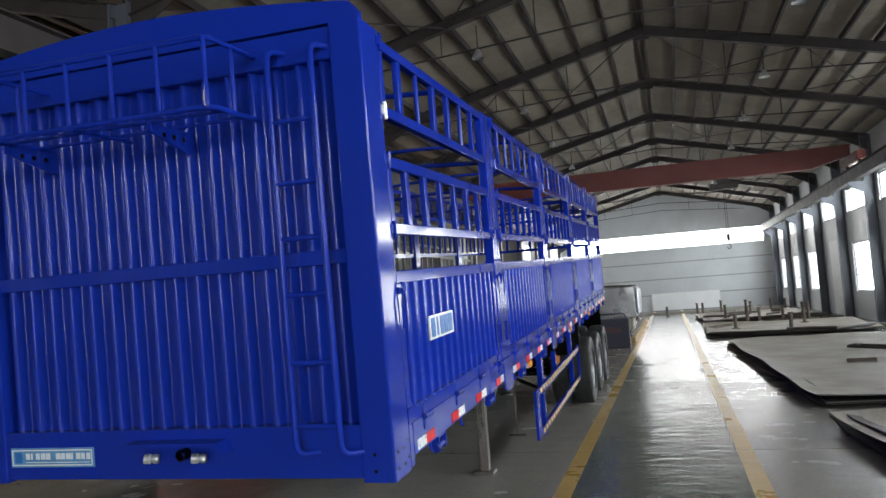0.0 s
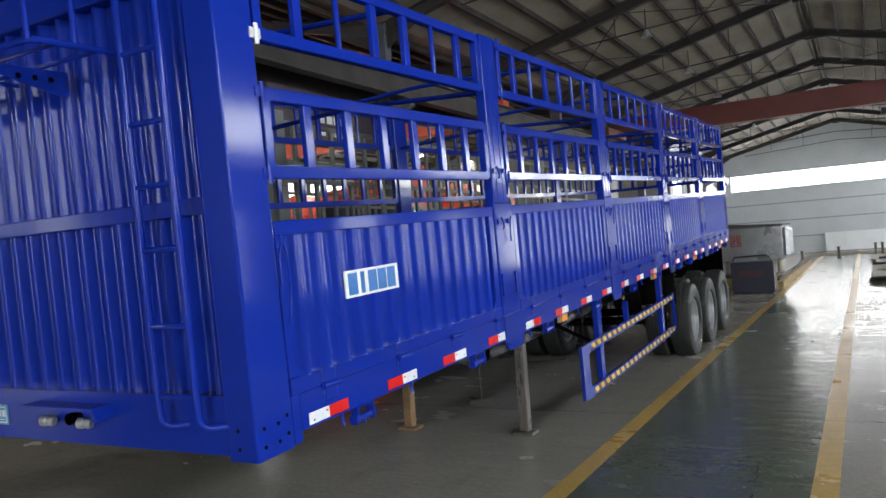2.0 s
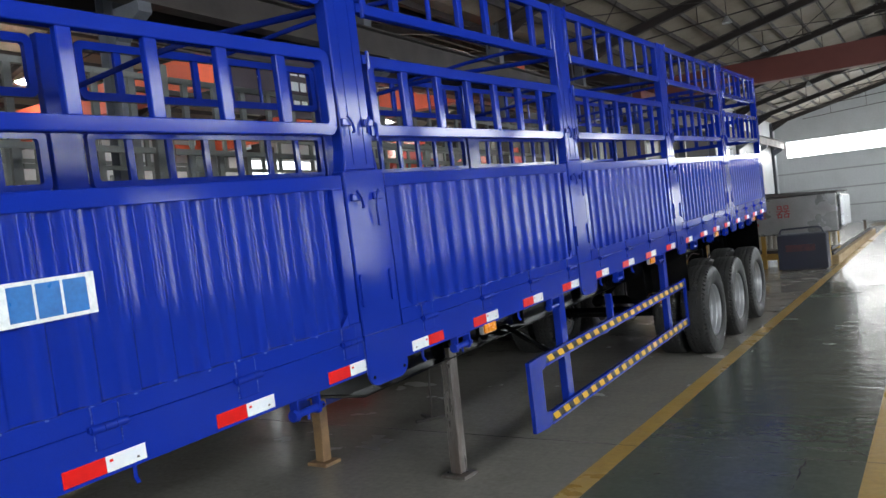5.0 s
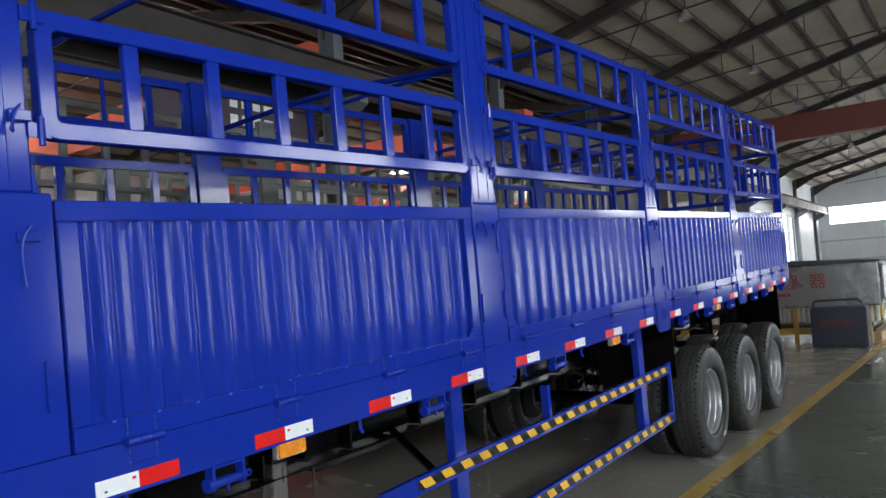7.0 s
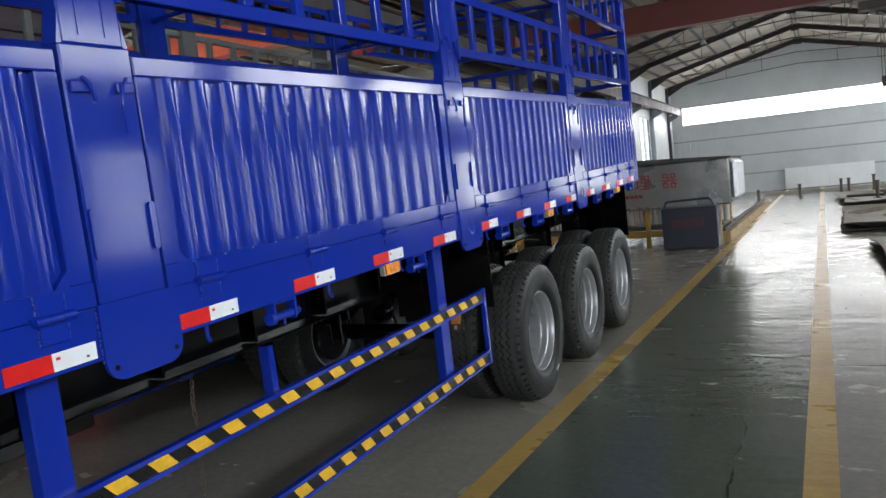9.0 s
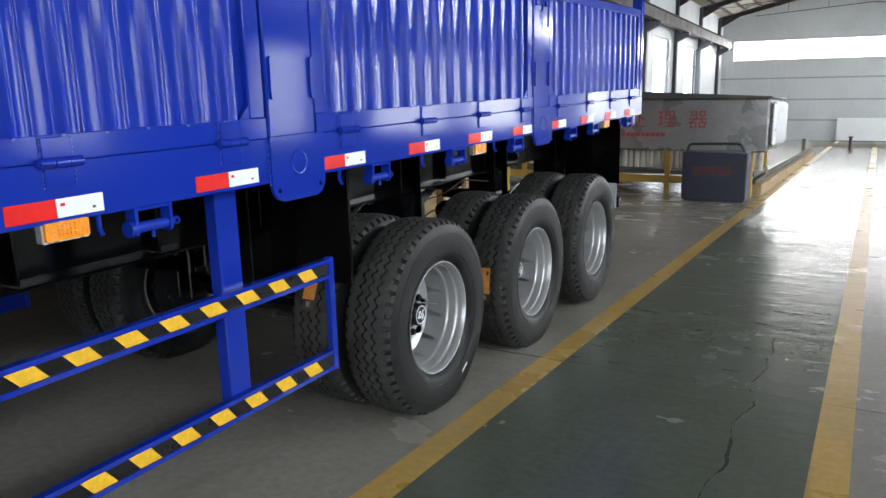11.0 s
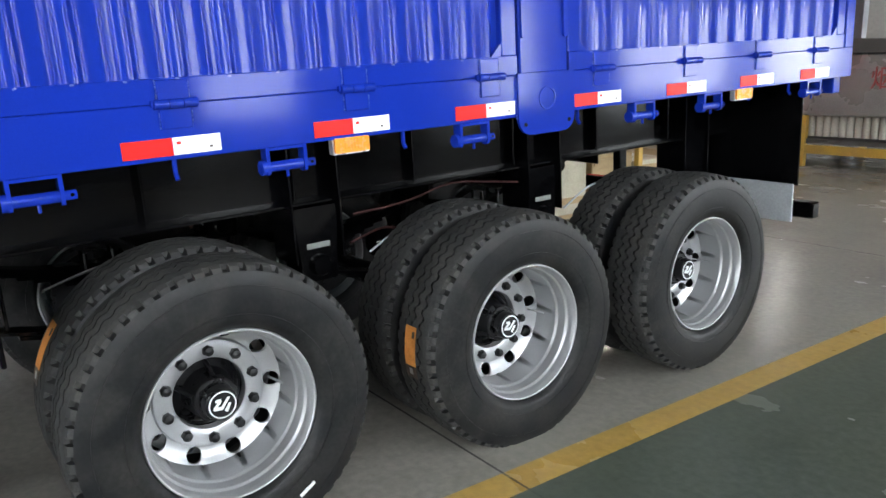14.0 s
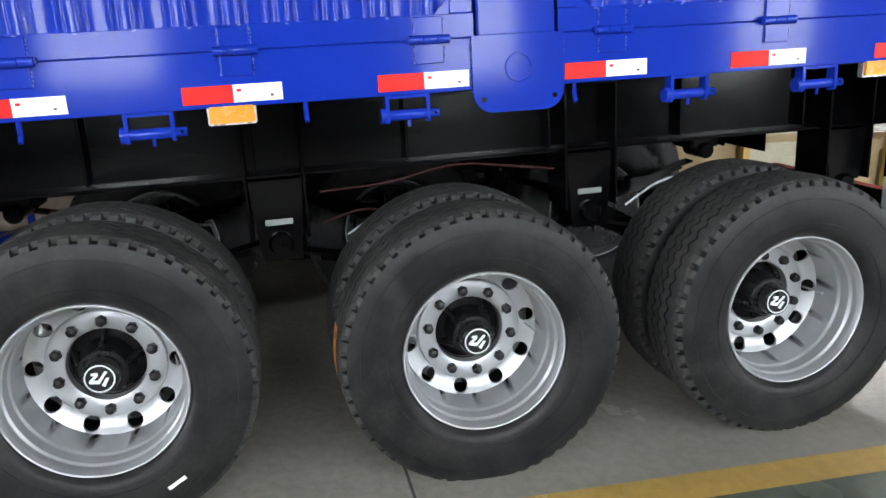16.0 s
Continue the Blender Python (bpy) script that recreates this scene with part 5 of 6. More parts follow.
def rim_mesh():
    """A deep-dish disc wheel: a rolled lip, a stepped barrel and a disc with ten round hand holes."""
    bm = bmesh.new()
    lip = bend([(0.096, 0.3080, 0), (0.118, 0.3080, 0), (0.123, 0.3040, 0), (0.120, 0.2985, 0), (0.098, 0.2925, 0), (0.074, 0.2915, 0), (0.066, 0.2820, 0), (0.022, 0.2805, 0), (0.012, 0.2725, 0), (DISC - 0.10, 0.2700, 0)], 0.004, 3)
    turned(bm, [(v.x, v.y) for v in lip], 72)
    n, q = 10, 6
    r0, r1, hole = 0.208, 0.2700, 0.029

    def at(u, v, k):
        r = (r0 + r1) / 2 + v * (r1 - r0) / 2
        t = 2 * math.pi * (k + 0.5 + u / 2) / n
        x = DISC - 0.100 - 0.028 * math.sin(max(0.0, min(1.0, (r1 - r) / (r1 - r0))) * math.pi / 2)
        return (x, r * math.cos(t), r * math.sin(t))
    for k in range(n):
        edge = [(-1 + 2 * i / q, -1) for i in range(q)] + [(1, -1 + 2 * i / q) for i in range(q)] + [(1 - 2 * i / q, 1) for i in range(q)] + [(-1, 1 - 2 * i / q) for i in range(q)]
        su, sv = hole / (math.pi * (r0 + r1) / 2 / n), hole / ((r1 - r0) / 2)
        outer = [bm.verts.new(at(u, v, k)) for u, v in edge]
        ang = [math.atan2(v, u) for u, v in edge]
        inner = [bm.verts.new(at(su * math.cos(a), sv * math.sin(a), k)) for a in ang]
        deep = [bm.verts.new((v.co.x - 0.012, v.co.y, v.co.z)) for v in inner]
        for i in range(len(edge)):
            j = (i + 1) % len(edge)
            bm.faces.new((outer[i], outer[j], inner[j], inner[i]))
            bm.faces.new((inner[i], inner[j], deep[j], deep[i]))
    turned(bm, [(DISC + x, r) for x, r in ((-0.128, 0.208), (-0.122, 0.206), (-0.110, 0.204), (-0.106, 0.196), (-0.108, 0.144), (-0.114, 0.136), (-0.15, 0.134))], 60)
    bmesh.ops.remove_doubles(bm, verts=bm.verts, dist=0.0004)
    return mesh_of("wheel", bm, SILVER, 42)


TYRE, RIM = tyre_mesh(), rim_mesh()
bm = bmesh.new()
prism(bm, [(0.021 * math.cos(math.pi * k / 3), 0.021 * math.sin(math.pi * k / 3)) for k in range(6)], 0, DISC - 0.110, DISC - 0.092)
turned(bm, [(DISC - 0.092, 0.0185), (DISC - 0.082, 0.016), (DISC - 0.077, 0.001)], 10)
NUT = mesh_of("wheel_nut", bm, HUBBLACK)
bm = turned(bmesh.new(), [(-0.180, 0.132), (-0.176, 0.120), (-0.155, 0.097), (-0.096, 0.084), (-0.062, 0.082), (-0.058, 0.078), (-0.056, 0.066), (-0.046, 0.064), (-0.014, 0.0625), (-0.004, 0.060), (-0.001, 0.056)], 40)
for k in range(5):
    t = 2 * math.pi * k / 5
    c, s = math.cos(t), math.sin(t)
    tube(bm, [(-0.168, 0.12 * c, 0.12 * s), (-0.070, 0.080 * c, 0.080 * s)], 0.010, 6)
HUB = mesh_of("hub", bm, HUBBLACK, 35)
CAP = mesh_of("hub_cap", turned(bmesh.new(), [(-0.003, 0.056), (0.001, 0.054), (0.002, 0.001)], 36), HUBBLACK)
bm = turned(bmesh.new(), [(0.0012, 0.051), (0.0036, 0.050), (0.0036, 0.0465), (0.0012, 0.0455)], 36)
EMBLEM_RING = mesh_of("emblem_ring", bm, SIGN_WHITE)
bm = bmesh.new()
for pts in (((-0.030, 0.016), (-0.010, 0.022), (-0.006, 0.012), (-0.018, -0.008), (-0.004, -0.006), (0.012, 0.030), (0.022, 0.030), (0.002, -0.018), (-0.030, -0.022), (-0.032, -0.012), (-0.018, 0.010), (-0.028, 0.007)),
            ((0.020, 0.008), (0.030, 0.008), (0.022, -0.026), (0.010, -0.022))):
    prism(bm, list(pts), 0, 0.0015, 0.004)
EMBLEM = mesh_of("emblem", bm, SIGN_WHITE)
bm = tube(bmesh.new(), bend([(-0.150, 0.232, 0.0), (-0.095, 0.244, 0.0), (-0.045, 0.248, 0.0)], 0.03), 0.0045, 6)
VALVE = mesh_of("valve", bm, ZINC)
DRUM = mesh_of("brake_drum", turned(bmesh.new(), [(-0.135, 0.06), (-0.135, 0.225), (-0.120, 0.236), (0.10, 0.238), (0.112, 0.246), (0.125, 0.246), (0.128, 0.066)], 40), HUBBLACK, 35)


def child(name, me, parent, m=None, label=""):
    o = new(name, me)
    o.parent = parent
    if m is not None:
        o.matrix_basis = m
    if label:
        o["label"] = label
    return o


OUTER_X, INNER_X = -0.10, -0.44
wheels = []
for n, (y, axle_z) in enumerate(AXLES):
    for right in (1, 0):
        for x, outer in ((OUTER_X, 1), (INNER_X, 0)):
            turn = 0 if right == outer else 180
            w = pose(x if right else -WIDTH - x, y, axle_z, 0, 0, turn) @ pose(0, 0, 0, (17, 64, 128)[n] * (1 if right else -1) + 40 * (1 - outer), 0, 0)
            wheel = child("wheel", RIM, trailer, TO_LOCAL @ w, "silver disc wheel with a black tyre")
            child("tyre", TYRE, wheel, label="dusty black truck tyre")
            if outer:
                child("hub", HUB, wheel)
                child("hub_cap", CAP, wheel)
                child("emblem_ring", EMBLEM_RING, wheel)
                child("emblem", EMBLEM, wheel, pose(0, 0, 0, (-30, -82, -148)[n], 0, 0), "white emblem shape")
                child("valve", VALVE, wheel, pose(0, 0, 0, (-17, -64, -128)[n], 0, 0) if right else None)
                for k in range(10):
                    child("wheel_nut", NUT, wheel, pose(0, 0, 0, 36 * k, 0, 0) @ pose(0, 0.168, 0))
            else:
                child("brake_drum", DRUM, wheel)
            wheels.append(((n, right, outer), wheel, w))


def tread_label(n, outer, a0, a1, x0, x1):
    """A paper label stuck on the tread between two angles (degrees above the rearward axis), with a darker foot and print."""
    wheel, w = next((o, m) for key, o, m in wheels if key == (n, 1, outer))
    base = w.inverted() @ pose(w.translation.x, w.translation.y, w.translation.z)

    def patch(b0, b1, u0, u1, r):
        bm = bmesh.new()
        steps = 10
        rows = [[bm.verts.new((u, rr * math.cos(radians(b0 + (b1 - b0) * i / steps)), rr * math.sin(radians(b0 + (b1 - b0) * i / steps)))) for rr in (r, r + 0.0012) for u in (u0, u1)] for i in range(steps + 1)]
        for a, b in zip(rows, rows[1:]):
            for i, j in ((2, 3), (0, 1), (0, 2), (1, 3)):
                bm.faces.new((a[i], a[j], b[j], b[i]))
        return bm
    lab = part("tyre_label", patch(a0, a1, x0, x1, 0.5385), PAPER, wheel, "orange paper tyre label", m=base)
    d = (a1 - a0) / abs(a1 - a0)
    part("label_foot", patch(a1, a1 + d * 6, x0, x1, 0.5383), PRINT_DARK, wheel, m=base)
    part("label_emblem", patch(a1 + d * 1.2, a1 + d * 4.2, (x0 + x1) / 2 - 0.012, (x0 + x1) / 2 + 0.012, 0.5392), ZINC, wheel, m=base)
    part("label_mark", patch(a0 + d * 2, a0 + d * 5, x1 - 0.025, x1 - 0.008, 0.5396), PRINT_DARK, wheel, m=base)


tread_label(1, 1, 168, 186, -0.045, 0.03)
tread_label(0, 0, 145, 163, -0.055, 0.02)
wheel, w = next((o, m) for key, o, m in wheels if key == (0, 1, 1))
base = w.inverted() @ pose(w.translation.x, w.translation.y, w.translation.z)
part("wall_sticker", boxes((0.1475, 0.150, -0.035, 0.035, -0.007, 0.007)), SIGN_WHITE, wheel, "small white sticker", m=base @ pose(0, 0.235, -0.345, 33, 0, 0))

# ---- things in the hall ----


def sheet_stack(x0, x1, y0, y1, turn, layers, curl, seed):
    """Steel sheets lying on one another, their edges buckled and lifted."""
    rnd = random.Random(seed)
    cx, cy = (x0 + x1) / 2, (y0 + y1) / 2
    ob = thing("sheet_stack", "stack of buckled steel sheets lying on the floor", "steel sheet", pose(cx, cy, 0, 0, 0, turn), group="steel sheet stacks")
    nx, ny = 14, 34
    for k in range(layers):
        dx, dy, lift = rnd.uniform(-0.12, 0.12), rnd.uniform(-0.2, 0.2), 0.012 + 0.028 * k
        off = Vector((rnd.uniform(0, 50), rnd.uniform(0, 50), 3.1 * k))
        bm = bmesh.new()
        tops, lows = [], []
        for j in range(ny + 1):
            v = j / ny
            ta, tb = [], []
            for i in range(nx + 1):
                u = i / nx
                e = min(u, 1 - u, v * 1.6, (1 - v) * 1.6)
                wave = noise.noise(Vector((u * 2.2, v * 3.4, 0)) + off) * 0.5 + 0.5
                h = lift + curl * (k + 1) / layers * wave * max(0.0, 1 - e / 0.13) ** 1.5 + 0.006 * wave
                x = (u - 0.5) * (x1 - x0) + dx + 0.10 * noise.noise(Vector((v * 5, 1, 7)) + off) * (1 - u)
                p = (x, (v - 0.5) * (y1 - y0) + dy, h)
                ta.append(bm.verts.new(p)), tb.append(bm.verts.new((p[0], p[1], max(0.001 if k == 0 else h - 0.03, h - 0.012))))
            tops.append(ta), lows.append(tb)
        for j in range(ny):
            for i in range(nx):
                bm.faces.new((tops[j][i], tops[j][i + 1], tops[j + 1][i + 1], tops[j + 1][i]))
                bm.faces.new((lows[j][i], lows[j + 1][i], lows[j + 1][i + 1], lows[j][i + 1]))
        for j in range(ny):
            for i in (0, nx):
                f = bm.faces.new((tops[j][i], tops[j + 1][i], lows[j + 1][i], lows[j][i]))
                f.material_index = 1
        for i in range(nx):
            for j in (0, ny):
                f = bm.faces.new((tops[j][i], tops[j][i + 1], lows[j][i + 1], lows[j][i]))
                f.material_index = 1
        # Lower sheets and all edges are darker than the top sheet.
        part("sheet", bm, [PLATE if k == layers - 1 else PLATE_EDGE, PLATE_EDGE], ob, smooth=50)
    return ob


sheet_stack(2.95, 7.0, 7.7, 18.8, 2.2, 3, 0.20, 3)
sheet_stack(3.25, 7.2, 1.0, 6.5, 3.5, 4, 0.16, 4)
sheet_stack(2.35, 7.2, 21.2, 27.4, -1.0, 2, 0.22, 5)
sheet_stack(2.6, 7.3, 30.0, 37.0, 2.0, 2, 0.28, 6)


def floor_stand(x, y, h, z=0.0):
    ob = thing("floor_stand", "short rusty steel post on a square base", "stand", pose(x, y, z), group="floor stands")
    part("base", boxes((-0.13, 0.13, -0.13, 0.13, 0, 0.025), c=0.004), PLATE_EDGE, ob)
    part("stem", tube(bmesh.new(), [(0, 0, 0.025), (0, 0, h - 0.03)], 0.06, 10), DARK_RUST, ob)
    part("cap", boxes((-0.08, 0.08, -0.08, 0.08, h - 0.03, h), c=0.005), PLATE_EDGE, ob)


for x, y, h in ((1.1, 39.6, 0.55), (2.7, 41.0, 0.6), (3.0, 41.2, 0.6), (3.9, 40.2, 0.7), (4.6, 28.6, 0.62), (4.1, 27.9, 0.72), (5.5, 29.0, 0.6), (6.3, 28.2, 0.75), (-0.4, 37.6, 0.5), (5.2, 38.4, 0.6), (6.8, 38.0, 0.65), (6.2, 33.5 + 5, 0.7)):
    floor_stand(x, y, h)

bar = thing("support_bar", "loose steel T-bar with an upright rod under the trailer", "steel bar", pose(-1.75, 5.35, 0, 0, 0, 62))
part("foot", boxes((-0.17, 0.17, -0.02, 0.02, 0, 0.03), c=0.004), PLATE_EDGE, bar)
part("cross_foot", boxes((-0.02, 0.02, 0.026, 0.20, 0, 0.03), c=0.004), PLATE_EDGE, bar)
part("rod", tube(bmesh.new(), [(0, 0, 0.03), (0.02, 0.02, 0.55)], 0.010, 6), PLATE_EDGE, bar)

# chain that hangs from the chassis beam down to a T-bar on the floor
chain = thing("winch_chain", "thin rusty steel chain hanging from the chassis to a T-bar", "chain", pose(-0.68, 6.02, 0))
link = bmesh.new()
tube(link, [(0.009 * math.cos(a), 0, 0.009 * math.sin(a) + (0.009 if math.sin(a) > 0 else -0.009)) for a in (math.pi * (k + 0.5) / 6 for k in range(12))], 0.0024, 5, closed=True)
link = part("link", link, DARK_RUST, chain, m=pose(0, 0, 0.055))
for k in range(1, 29):
    again(link, "link", pose(0.003 * math.sin(0.7 * k), 0.002 * math.cos(0.9 * k), 0.055 + 0.0285 * k, 0, 0, 90 * (k % 2) + 12 * math.sin(k)), chain)
part("t_bar", boxes((-0.11, 0.11, -0.012, 0.012, 0.002, 0.026), (-0.012, 0.012, 0.0125, 0.13, 0.002, 0.022), c=0.003), PLATE_EDGE, chain)

# angle iron and a bent bar frame on the near stack
off_cut = thing("steel_offcut", "short steel angle offcut on the sheets", "steel offcut")
part("flange", boxes((4.35, 4.85, 12.0, 12.08, 0.105, 0.115)), DARK_RUST, off_cut)
part("web", boxes((4.35, 4.85, 12.072, 12.08, 0.116, 0.18)), DARK_RUST, off_cut)
bars = thing("bar_frame", "bent frame of dark steel bars on the sheets", "steel frame")
for a, b in (((5.0, 15.2), (6.4, 12.6)), ((5.3, 15.4), (6.7, 12.9)), ((5.0, 15.2), (5.3, 15.4)), ((6.4, 12.6), (6.7, 12.9))):
    part("bar", tube(bmesh.new(), [(*a, 0.13), ((a[0] + b[0]) / 2, (a[1] + b[1]) / 2 - 0.1, 0.16), (*b, 0.13)], 0.03, 6), PLATE_EDGE, bars)

# loose bars, offcuts and short posts on the far stacks
rnd = random.Random(23)
for k in range(22):
    x, y = rnd.uniform(2.9, 7.0), rnd.choice((rnd.uniform(21.6, 27.0), rnd.uniform(27.6, 29.6), rnd.uniform(30.4, 36.6)))
    z = 0.0 if 27.5 < y < 29.8 else 0.085
    ob = thing("loose_bar", "dark rusty steel bar lying across the sheets", "steel bar", pose(x, y, z, 0, 0, rnd.uniform(-75, 75)), group="loose steel bars")
    n = rnd.uniform(0.35, 1.1)
    if k % 3:
        part("flange", boxes((-n, n, -0.05, 0.05, 0.0, 0.012)), DARK_RUST, ob)
        part("web", boxes((-n, n, -0.05, -0.038, 0.0125, rnd.uniform(0.07, 0.16))), DARK_RUST, ob)
    else:
        part("rod", tube(bmesh.new(), [(-n, 0, 0.05), (0, 0.02, 0.055), (n, 0, 0.05)], 0.05, 8), PLATE_EDGE, ob)
for x, y, h in ((3.4, 24.5, 0.5), (4.9, 22.6, 0.55), (5.8, 26.0, 0.62), (6.6, 31.5, 0.55), (3.6, 32.5, 0.6), (4.7, 35.0, 0.7)):
    floor_stand(x, y, h, 0.085)

# white board against the end wall
board = thing("white_board", "white sheet panel standing against the end wall", "panel")
for k in range(4):
    part("panel", boxes((0.15 + k * 1.08, 1.22 + k * 1.08, Y_NORTH - 0.35, Y_NORTH - 0.30, 0.03, 1.16), c=0.006), BOARD, board)
part("foot_rail", boxes((0.1, 4.5, Y_NORTH - 0.42, Y_NORTH - 0.28, 0, 0.03)), COLUMN, board)
track = thing("low_track", "low steel track with a pale worn top across the hall end", "track")
for y in (43.0, 44.4):
    part("rail", boxes((-0.5, 7.2, y - 0.05, y + 0.05, 0, 0.09)), PLATE, track)

# fume filter unit on yellow legs
unit = thing("fume_filter_unit", "long silver-grey filter unit with red lettering on yellow legs", "machine")
UX0, UX1, UY0, UY1, UZ0, UZ1 = -6.2, 0.30, 20.3, 22.6, 0.84, 1.80
part("body", boxes((UX0, UX1, UY0, UY1, UZ0, UZ1), c=0.03), TANK, unit)
bm = prism(bmesh.new(), [(UX0 - 0.1, UZ1 + 0.002), (UX1 + 0.04, UZ1 + 0.002), (UX1 + 0.04, UZ1 + 0.03), (UX0 - 0.1, UZ1 + 0.34)], 1, UY0 - 0.1, UY1 + 0.1)
part("lid", bm, LID, unit)
for k in range(5):
    x = UX0 + 0.3 + k * 1.48
    for y in (UY0 + 0.12, UY1 - 0.12):
        part("leg", boxes((x - 0.05, x + 0.05, y - 0.05, y + 0.05, 0, UZ0 - 0.002), c=0.005), RAILYELLOW, unit)
for y in (UY0 + 0.06, UY1 - 0.16):
    part("stretcher", boxes((UX0 + 0.35, UX1 - 0.3, y + 0.02, y + 0.08, 0.22, 0.36), c=0.004), RAILYELLOW, unit)
sleeve = part("filter_sleeve", tube(bmesh.new(), [(0, UY0 + 0.2, 0.50), (0, UY0 + 0.2, UZ0 - 0.003)], 0.058, 10), PIPE, unit, smooth=40, m=pose(UX0 + 0.25, 0, 0))
for k in range(1, 50):
    again(sleeve, "filter_sleeve", pose(UX0 + 0.25 + k * 0.125, 0, 0), unit)
part("drip_tray", boxes((UX0 + 0.2, UX1 - 0.2, UY0 + 0.12, UY1 - 0.3, 0.38, 0.46)), LID, unit)
part("wrap", boxes((UX1 + 0.003, UX1 + 0.12, UY0 + 0.1, UY1 - 0.4, UZ0 + 0.1, UZ1 - 0.06), c=0.05), ZINC, unit, "crumpled shiny wrapping")


def lettering(name, text, size, m, material, parent, label=""):
    cu = bpy.data.curves.new(name, "FONT")
    cu.body, cu.size, cu.extrude, cu.align_x, cu.align_y = text, size, 0.003, "CENTER", "CENTER"
    tmp = bpy.data.objects.new(name, cu)
    scene.collection.objects.link(tmp)
    me = bpy.data.meshes.new_from_object(tmp.evaluated_get(bpy.context.evaluated_depsgraph_get()))
    bpy.data.objects.remove(tmp)
    me.materials.clear()
    me.materials.append(material)
    return child(name, me, parent, m, label)


for k, ch in enumerate("烟尘处理器"):
    lettering("character", ch, 0.36, pose(-3.20 + k * 0.57, UY0 - 0.004, 1.40, 90, 0, 0), CHAR_RED, unit, "red painted character")
bm = bmesh.new()
for k in range(9):
    box(bm, -2.35 + k * 0.095, -2.27 + k * 0.095, UY0 - 0.004, UY0 - 0.001, 1.10, 1.17)
part("small_print", bm, CHAR_RED, unit, "bars of small red print")

# dull blue box with a hoop handle, in front of it
crate = thing("blue_box", "dull dark-blue steel box with a hoop handle", "box")
part("body", boxes((-0.98, 0.10, 19.45, 19.98, 0.03, 0.86), c=0.012), BOXBLUE, crate)
part("base", boxes((-0.94, 0.06, 19.49, 19.94, 0.0, 0.028)), PLATE_EDGE, crate)
part("handle", tube(bmesh.new(), bend([(-0.93, 19.55, 0.86), (-0.90, 19.55, 1.0), (-0.02, 19.55, 1.02), (0.04, 19.55, 0.86)], 0.12), 0.022, 8), BOXBLUE, crate)
part("red_bar", boxes((-0.80, -0.15, 19.442, 19.449, 0.46, 0.62)), FADED_RED, crate, "faded dark red bar of print")
part("rim", boxes((-0.95, 0.07, 19.5, 19.9, 0.861, 0.885)), COLUMN, crate)

# low timber-edged track beside the aisle
edge = thing("timber_edging", "dusty timber edging laid along the aisle", "timber")
for k in range(6):
    part("beam", boxes((-0.05 + 0.004 * (k % 3), 0.20 - 0.005 * (k % 2), 20.75 + k * 2.25, 22.98 + k * 2.25, 0.0, 0.22 + 0.01 * (k % 2)), c=0.01), TIMBER, edge)
part("rail", boxes((-0.02, 0.10, 20.75, 34.2, 0.235, 0.30), c=0.01), PLATE_EDGE, edge)

# ---- the next bay ----


def primer_trailer(x0, y0, bays_n):
    ob = thing("unpainted_trailer", "grey-primed stake-sided trailer body under construction", "trailer", pose(x0, y0, 0.26))
    L = bays_n * 2.55
    for side in (0, 1):
        x = -2.4 * side
        for k in range(bays_n + 1):
            part("post", boxes((x - 0.07, x, k * 2.55 - 0.09, k * 2.55 + 0.09, 1.0, 3.15), c=0.006), GREY_PRIMER, ob)
        for k in range(bays_n):
            a, b = k * 2.55 + 0.10, k * 2.55 + 2.45
            pn = part("side_panel", boxes((x - 0.05, x - 0.01, a, b, 1.1, 1.18), (x - 0.05, x - 0.01, a, b, 1.78, 1.86), c=0.004), GREY_PRIMER, ob)
            part("corrugated_sheet", corrugated(bmesh.new(), a, b, 1.18, 1.78, x - 0.012, x - 0.04, 0.12, lambda u, d, z: (d, u, z)), GREY_PRIMER, pn)
            for z0, z1 in ((1.98, 2.38), (2.62, 3.0)):
                g = part("stake_gate", boxes((x - 0.05, x - 0.01, a, b, z0 - 0.05, z0), (x - 0.05, x - 0.01, a, b, z1, z1 + 0.05)), GREY_PRIMER, ob)
                for q in range(7):
                    yy = a + (b - a) * (q + 0.5) / 7
                    o = new("bar", PRIMER_BAR)
                    o.parent = g
                    o.matrix_basis = Matrix.Translation((x, yy, (z0 + z1) / 2)) @ Matrix.Diagonal((1, 1, z1 - z0, 1))
    part("deck", boxes((-2.38, -0.02, 0, L, 0.98, 1.09)), GREY_PRIMER, ob)
    # Unseen beams, axles and wheels, added to block light across the floor.
    for x in (-0.62, -1.78):
        part("main_beam", boxes((x - 0.06, x + 0.06, 0.4, L - 0.3, 0.52, 0.53), (x - 0.006, x + 0.006, 0.4, L - 0.3, 0.531, 0.978)), PLATE_EDGE, ob)
        for y in (L - 4.2, L - 2.9, L - 1.6):
            for d in (0.42, 0.09) if x > -1 else (-0.42, -0.09):
                child("wheel", TYRE, ob, pose(x + d, y, 0.2795))
    for y in (L - 4.2, L - 2.9, L - 1.6):
        part("axle", tube(bmesh.new(), [(-2.3, y, 0.28), (-0.1, y, 0.28)], 0.11, 12), PLATE_EDGE, ob)
    for x in (-0.6, -1.8):
        for y in (4.4,):
            part("trestle", boxes((x - 0.05, x + 0.05, y - 0.05, y + 0.05, -0.259, 0.978), c=0.006), PLATE_EDGE, ob)


PRIMER_BAR = mesh_of("bar", boxes((-0.045, -0.012, -0.028, 0.028, -0.5, 0.5)), GREY_PRIMER)
primer_trailer(-3.1, 1.2, 5)
primer_trailer(-8.0, -4.5, 5)
primer_trailer(-11.6, 1.5, 5)


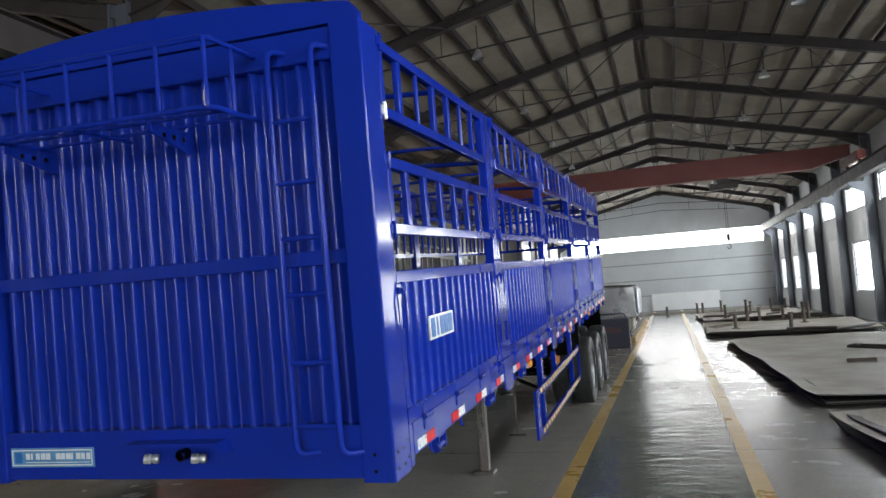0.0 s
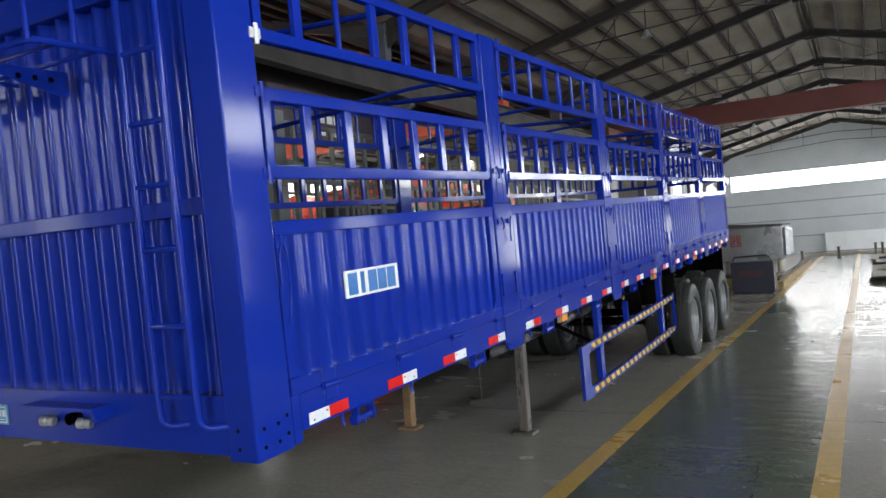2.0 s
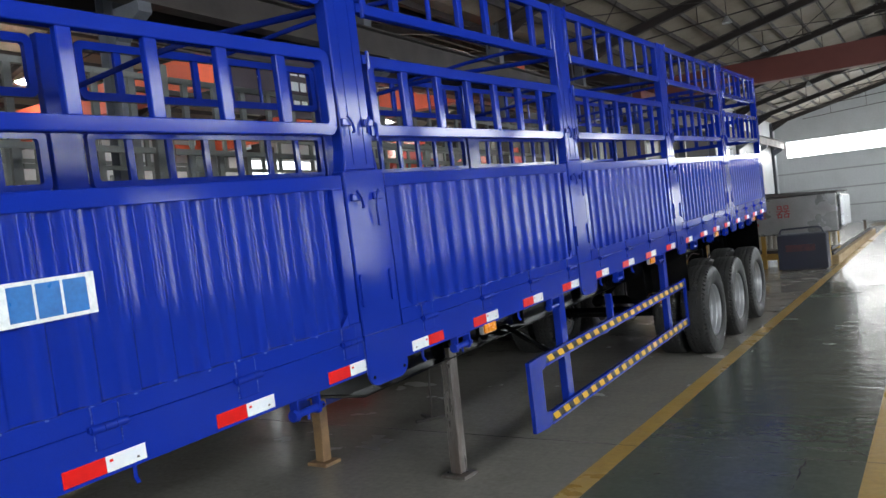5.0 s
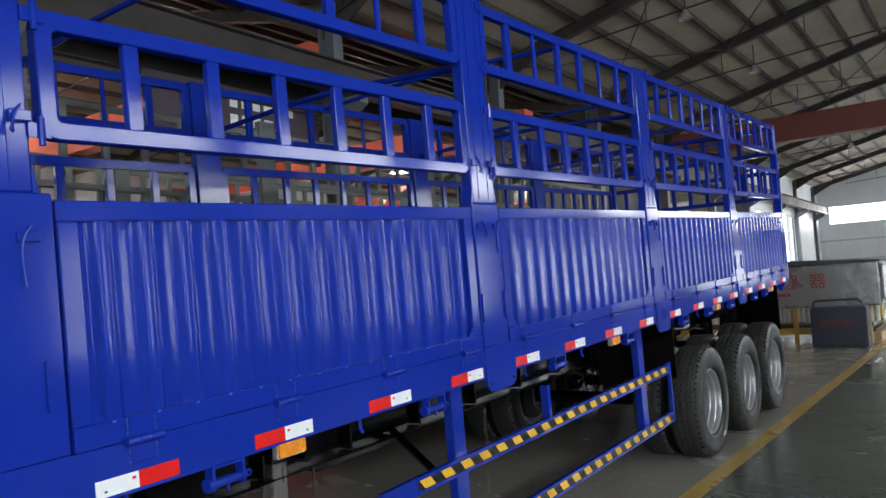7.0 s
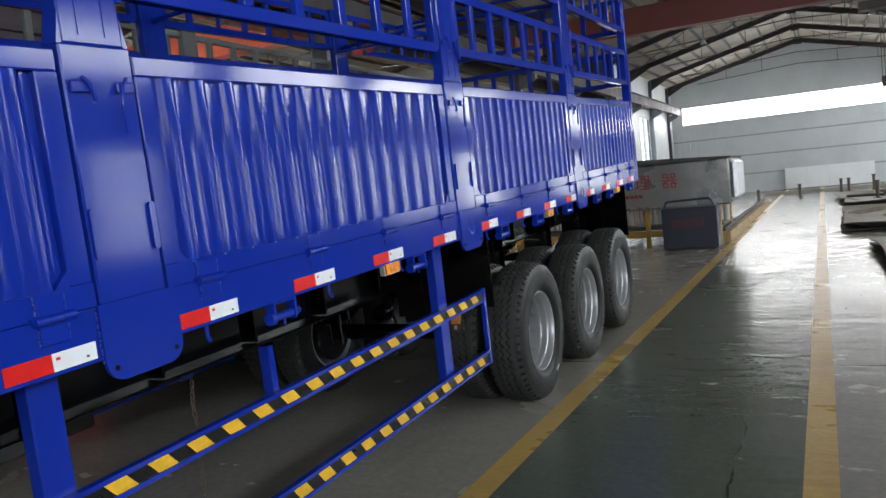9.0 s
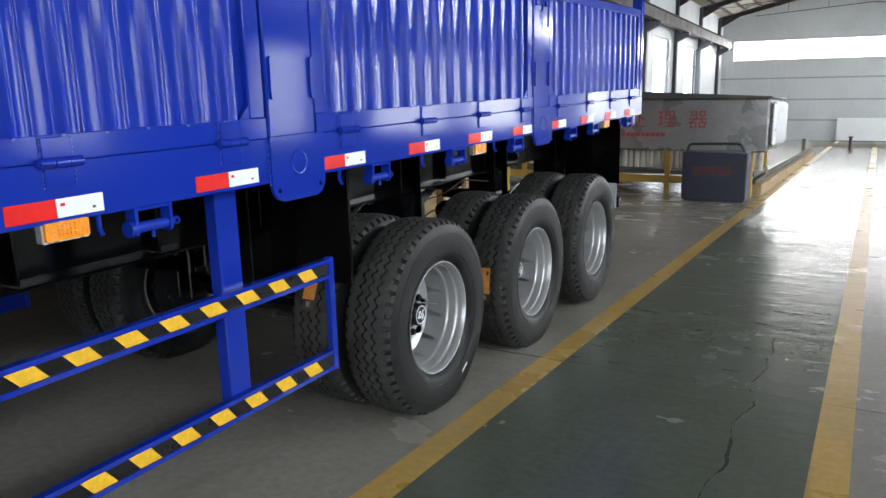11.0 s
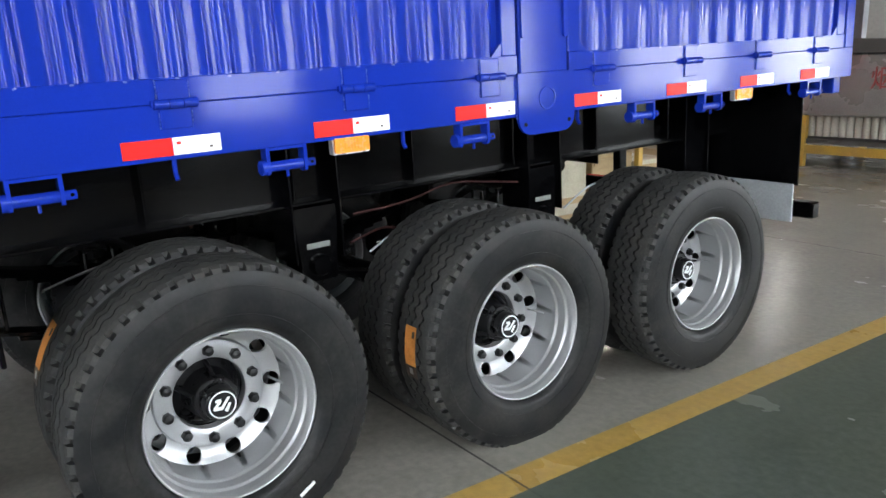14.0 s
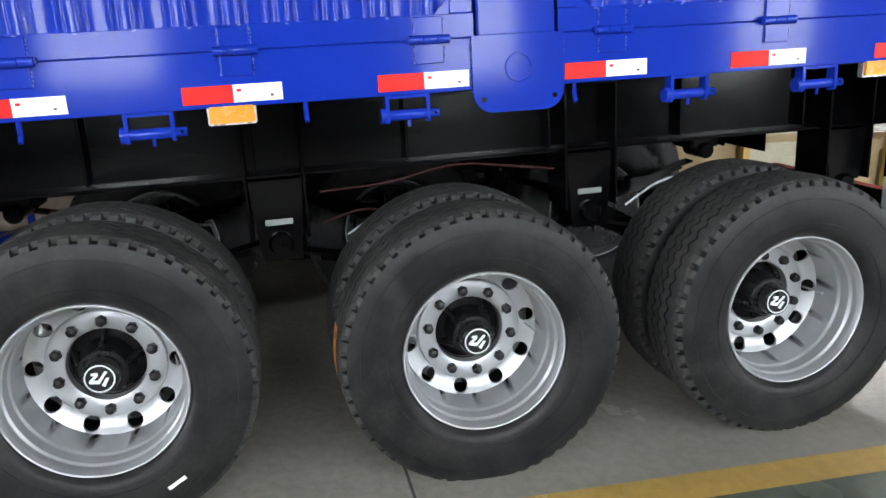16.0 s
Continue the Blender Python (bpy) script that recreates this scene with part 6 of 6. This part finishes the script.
def truck_cab(x, y, turn):
    ob = thing("truck_cab", "red truck cab parked in the next bay", "truck", pose(x, y, 0, 0, 0, turn) @ Matrix.Diagonal((1, 1, 1.12, 1)), group="red truck cabs")
    bm = prism(bmesh.new(), [(-1.0, 0.75), (1.02, 0.75), (1.1, 1.3), (1.05, 1.75), (0.82, 2.75), (0.6, 2.95), (-0.9, 3.0), (-1.0, 2.8)], 0, -1.15, 1.15)
    part("body", bm, CAB_RED, ob)
    part("windscreen", prism(bmesh.new(), [(1.055, 1.8), (1.066, 1.8), (0.866, 2.66), (0.855, 2.66)], 0, -1.0, 1.0), CAB_GLASS, ob)
    for s in (-1, 1):
        part("side_window", boxes((s * 1.152 - 0.004, s * 1.152 + 0.004, -0.2, 0.7, 1.8, 2.5)), CAB_GLASS, ob)
        part("mirror", boxes((s * 1.36 - 0.06, s * 1.36 + 0.06, 0.85, 1.0, 1.7, 2.4), c=0.02), HUBBLACK, ob)
        for yy in (0.45,):
            o = child("wheel", TYRE, ob, pose(s * 0.98, yy, 0.52))
    part("bumper", boxes((-1.15, 1.15, 0.95, 1.2, 0.35, 0.745), c=0.02), CAB_RED, ob)
    part("roof_deflector", prism(bmesh.new(), [(-0.85, 3.002), (0.3, 3.002), (-0.75, 3.45)], 0, -0.95, 0.95), CAB_RED, ob)
    part("chassis", boxes((-0.45, 0.45, -3.6, -1.002, 0.75, 0.98)), HUBBLACK, ob)


truck_cab(-7.8, 12.6, 180)
truck_cab(-8.0, 17.6, 178)
truck_cab(-12.4, 15.5, 180)
truck_cab(-15.4, 10.5, 182)
truck_cab(-16.5, 3.0, 180)

# dark banner board fixed between the columns
banner = thing("banner_board", "dark plum board with pale bars of print between the columns", "board")
part("board", boxes((-5.98, -5.94, 6.9, 9.898, 3.75, 4.7), c=0.004), PLUM, banner)
for z in (3.9, 4.55):
    part("arm", boxes((-5.93, -5.862, 5.21, 9.898, z - 0.03, z + 0.03)), RAFTER, banner)
for row, (z, h) in enumerate(((4.42, 0.14), (4.18, 0.14), (3.96, 0.08))):
    for k in range(6 - row):
        part("print_bar", boxes((-5.939, -5.935, 8.2 + k * 0.2, 8.33 + k * 0.2 + 0.03 * (k % 2), z, z + h)), SIGN_WHITE, banner, "pale bar of print")

# rack of crates behind the trailer's far side
rack = thing("parts_rack", "low yellow-posted rack with cream and timber crates", "rack")
for y in (12.15, 13.65, 15.15, 16.65, 17.4):
    for x in (-4.95, -3.45):
        part("post", boxes((x - 0.035, x + 0.035, y - 0.035, y + 0.035, 0, 1.35), c=0.004), RAILYELLOW, rack)
for k, (mat, h) in enumerate(((TIMBER, 0.70), (TIMBER, 0.86), (CREAM, 0.74), (TIMBER, 0.62), (CREAM, 0.5), (TIMBER, 0.48), (CREAM, 0.66))):
    y = 12.21 + k * 0.75
    crate_box = part("crate", boxes((-4.88, -3.52, y, y + 0.66, 0.08, 0.08 + h), c=0.008), mat, rack)
    for z in (0.2, 0.08 + h - 0.12):
        part("batten", boxes((-3.518, -3.50, y + 0.02, y + 0.64, z, z + 0.07)), TIMBER, crate_box)
for x in (-4.7, -3.7):
    part("skid", boxes((x - 0.05, x + 0.05, 12.19, 17.36, 0, 0.078)), TIMBER, rack)
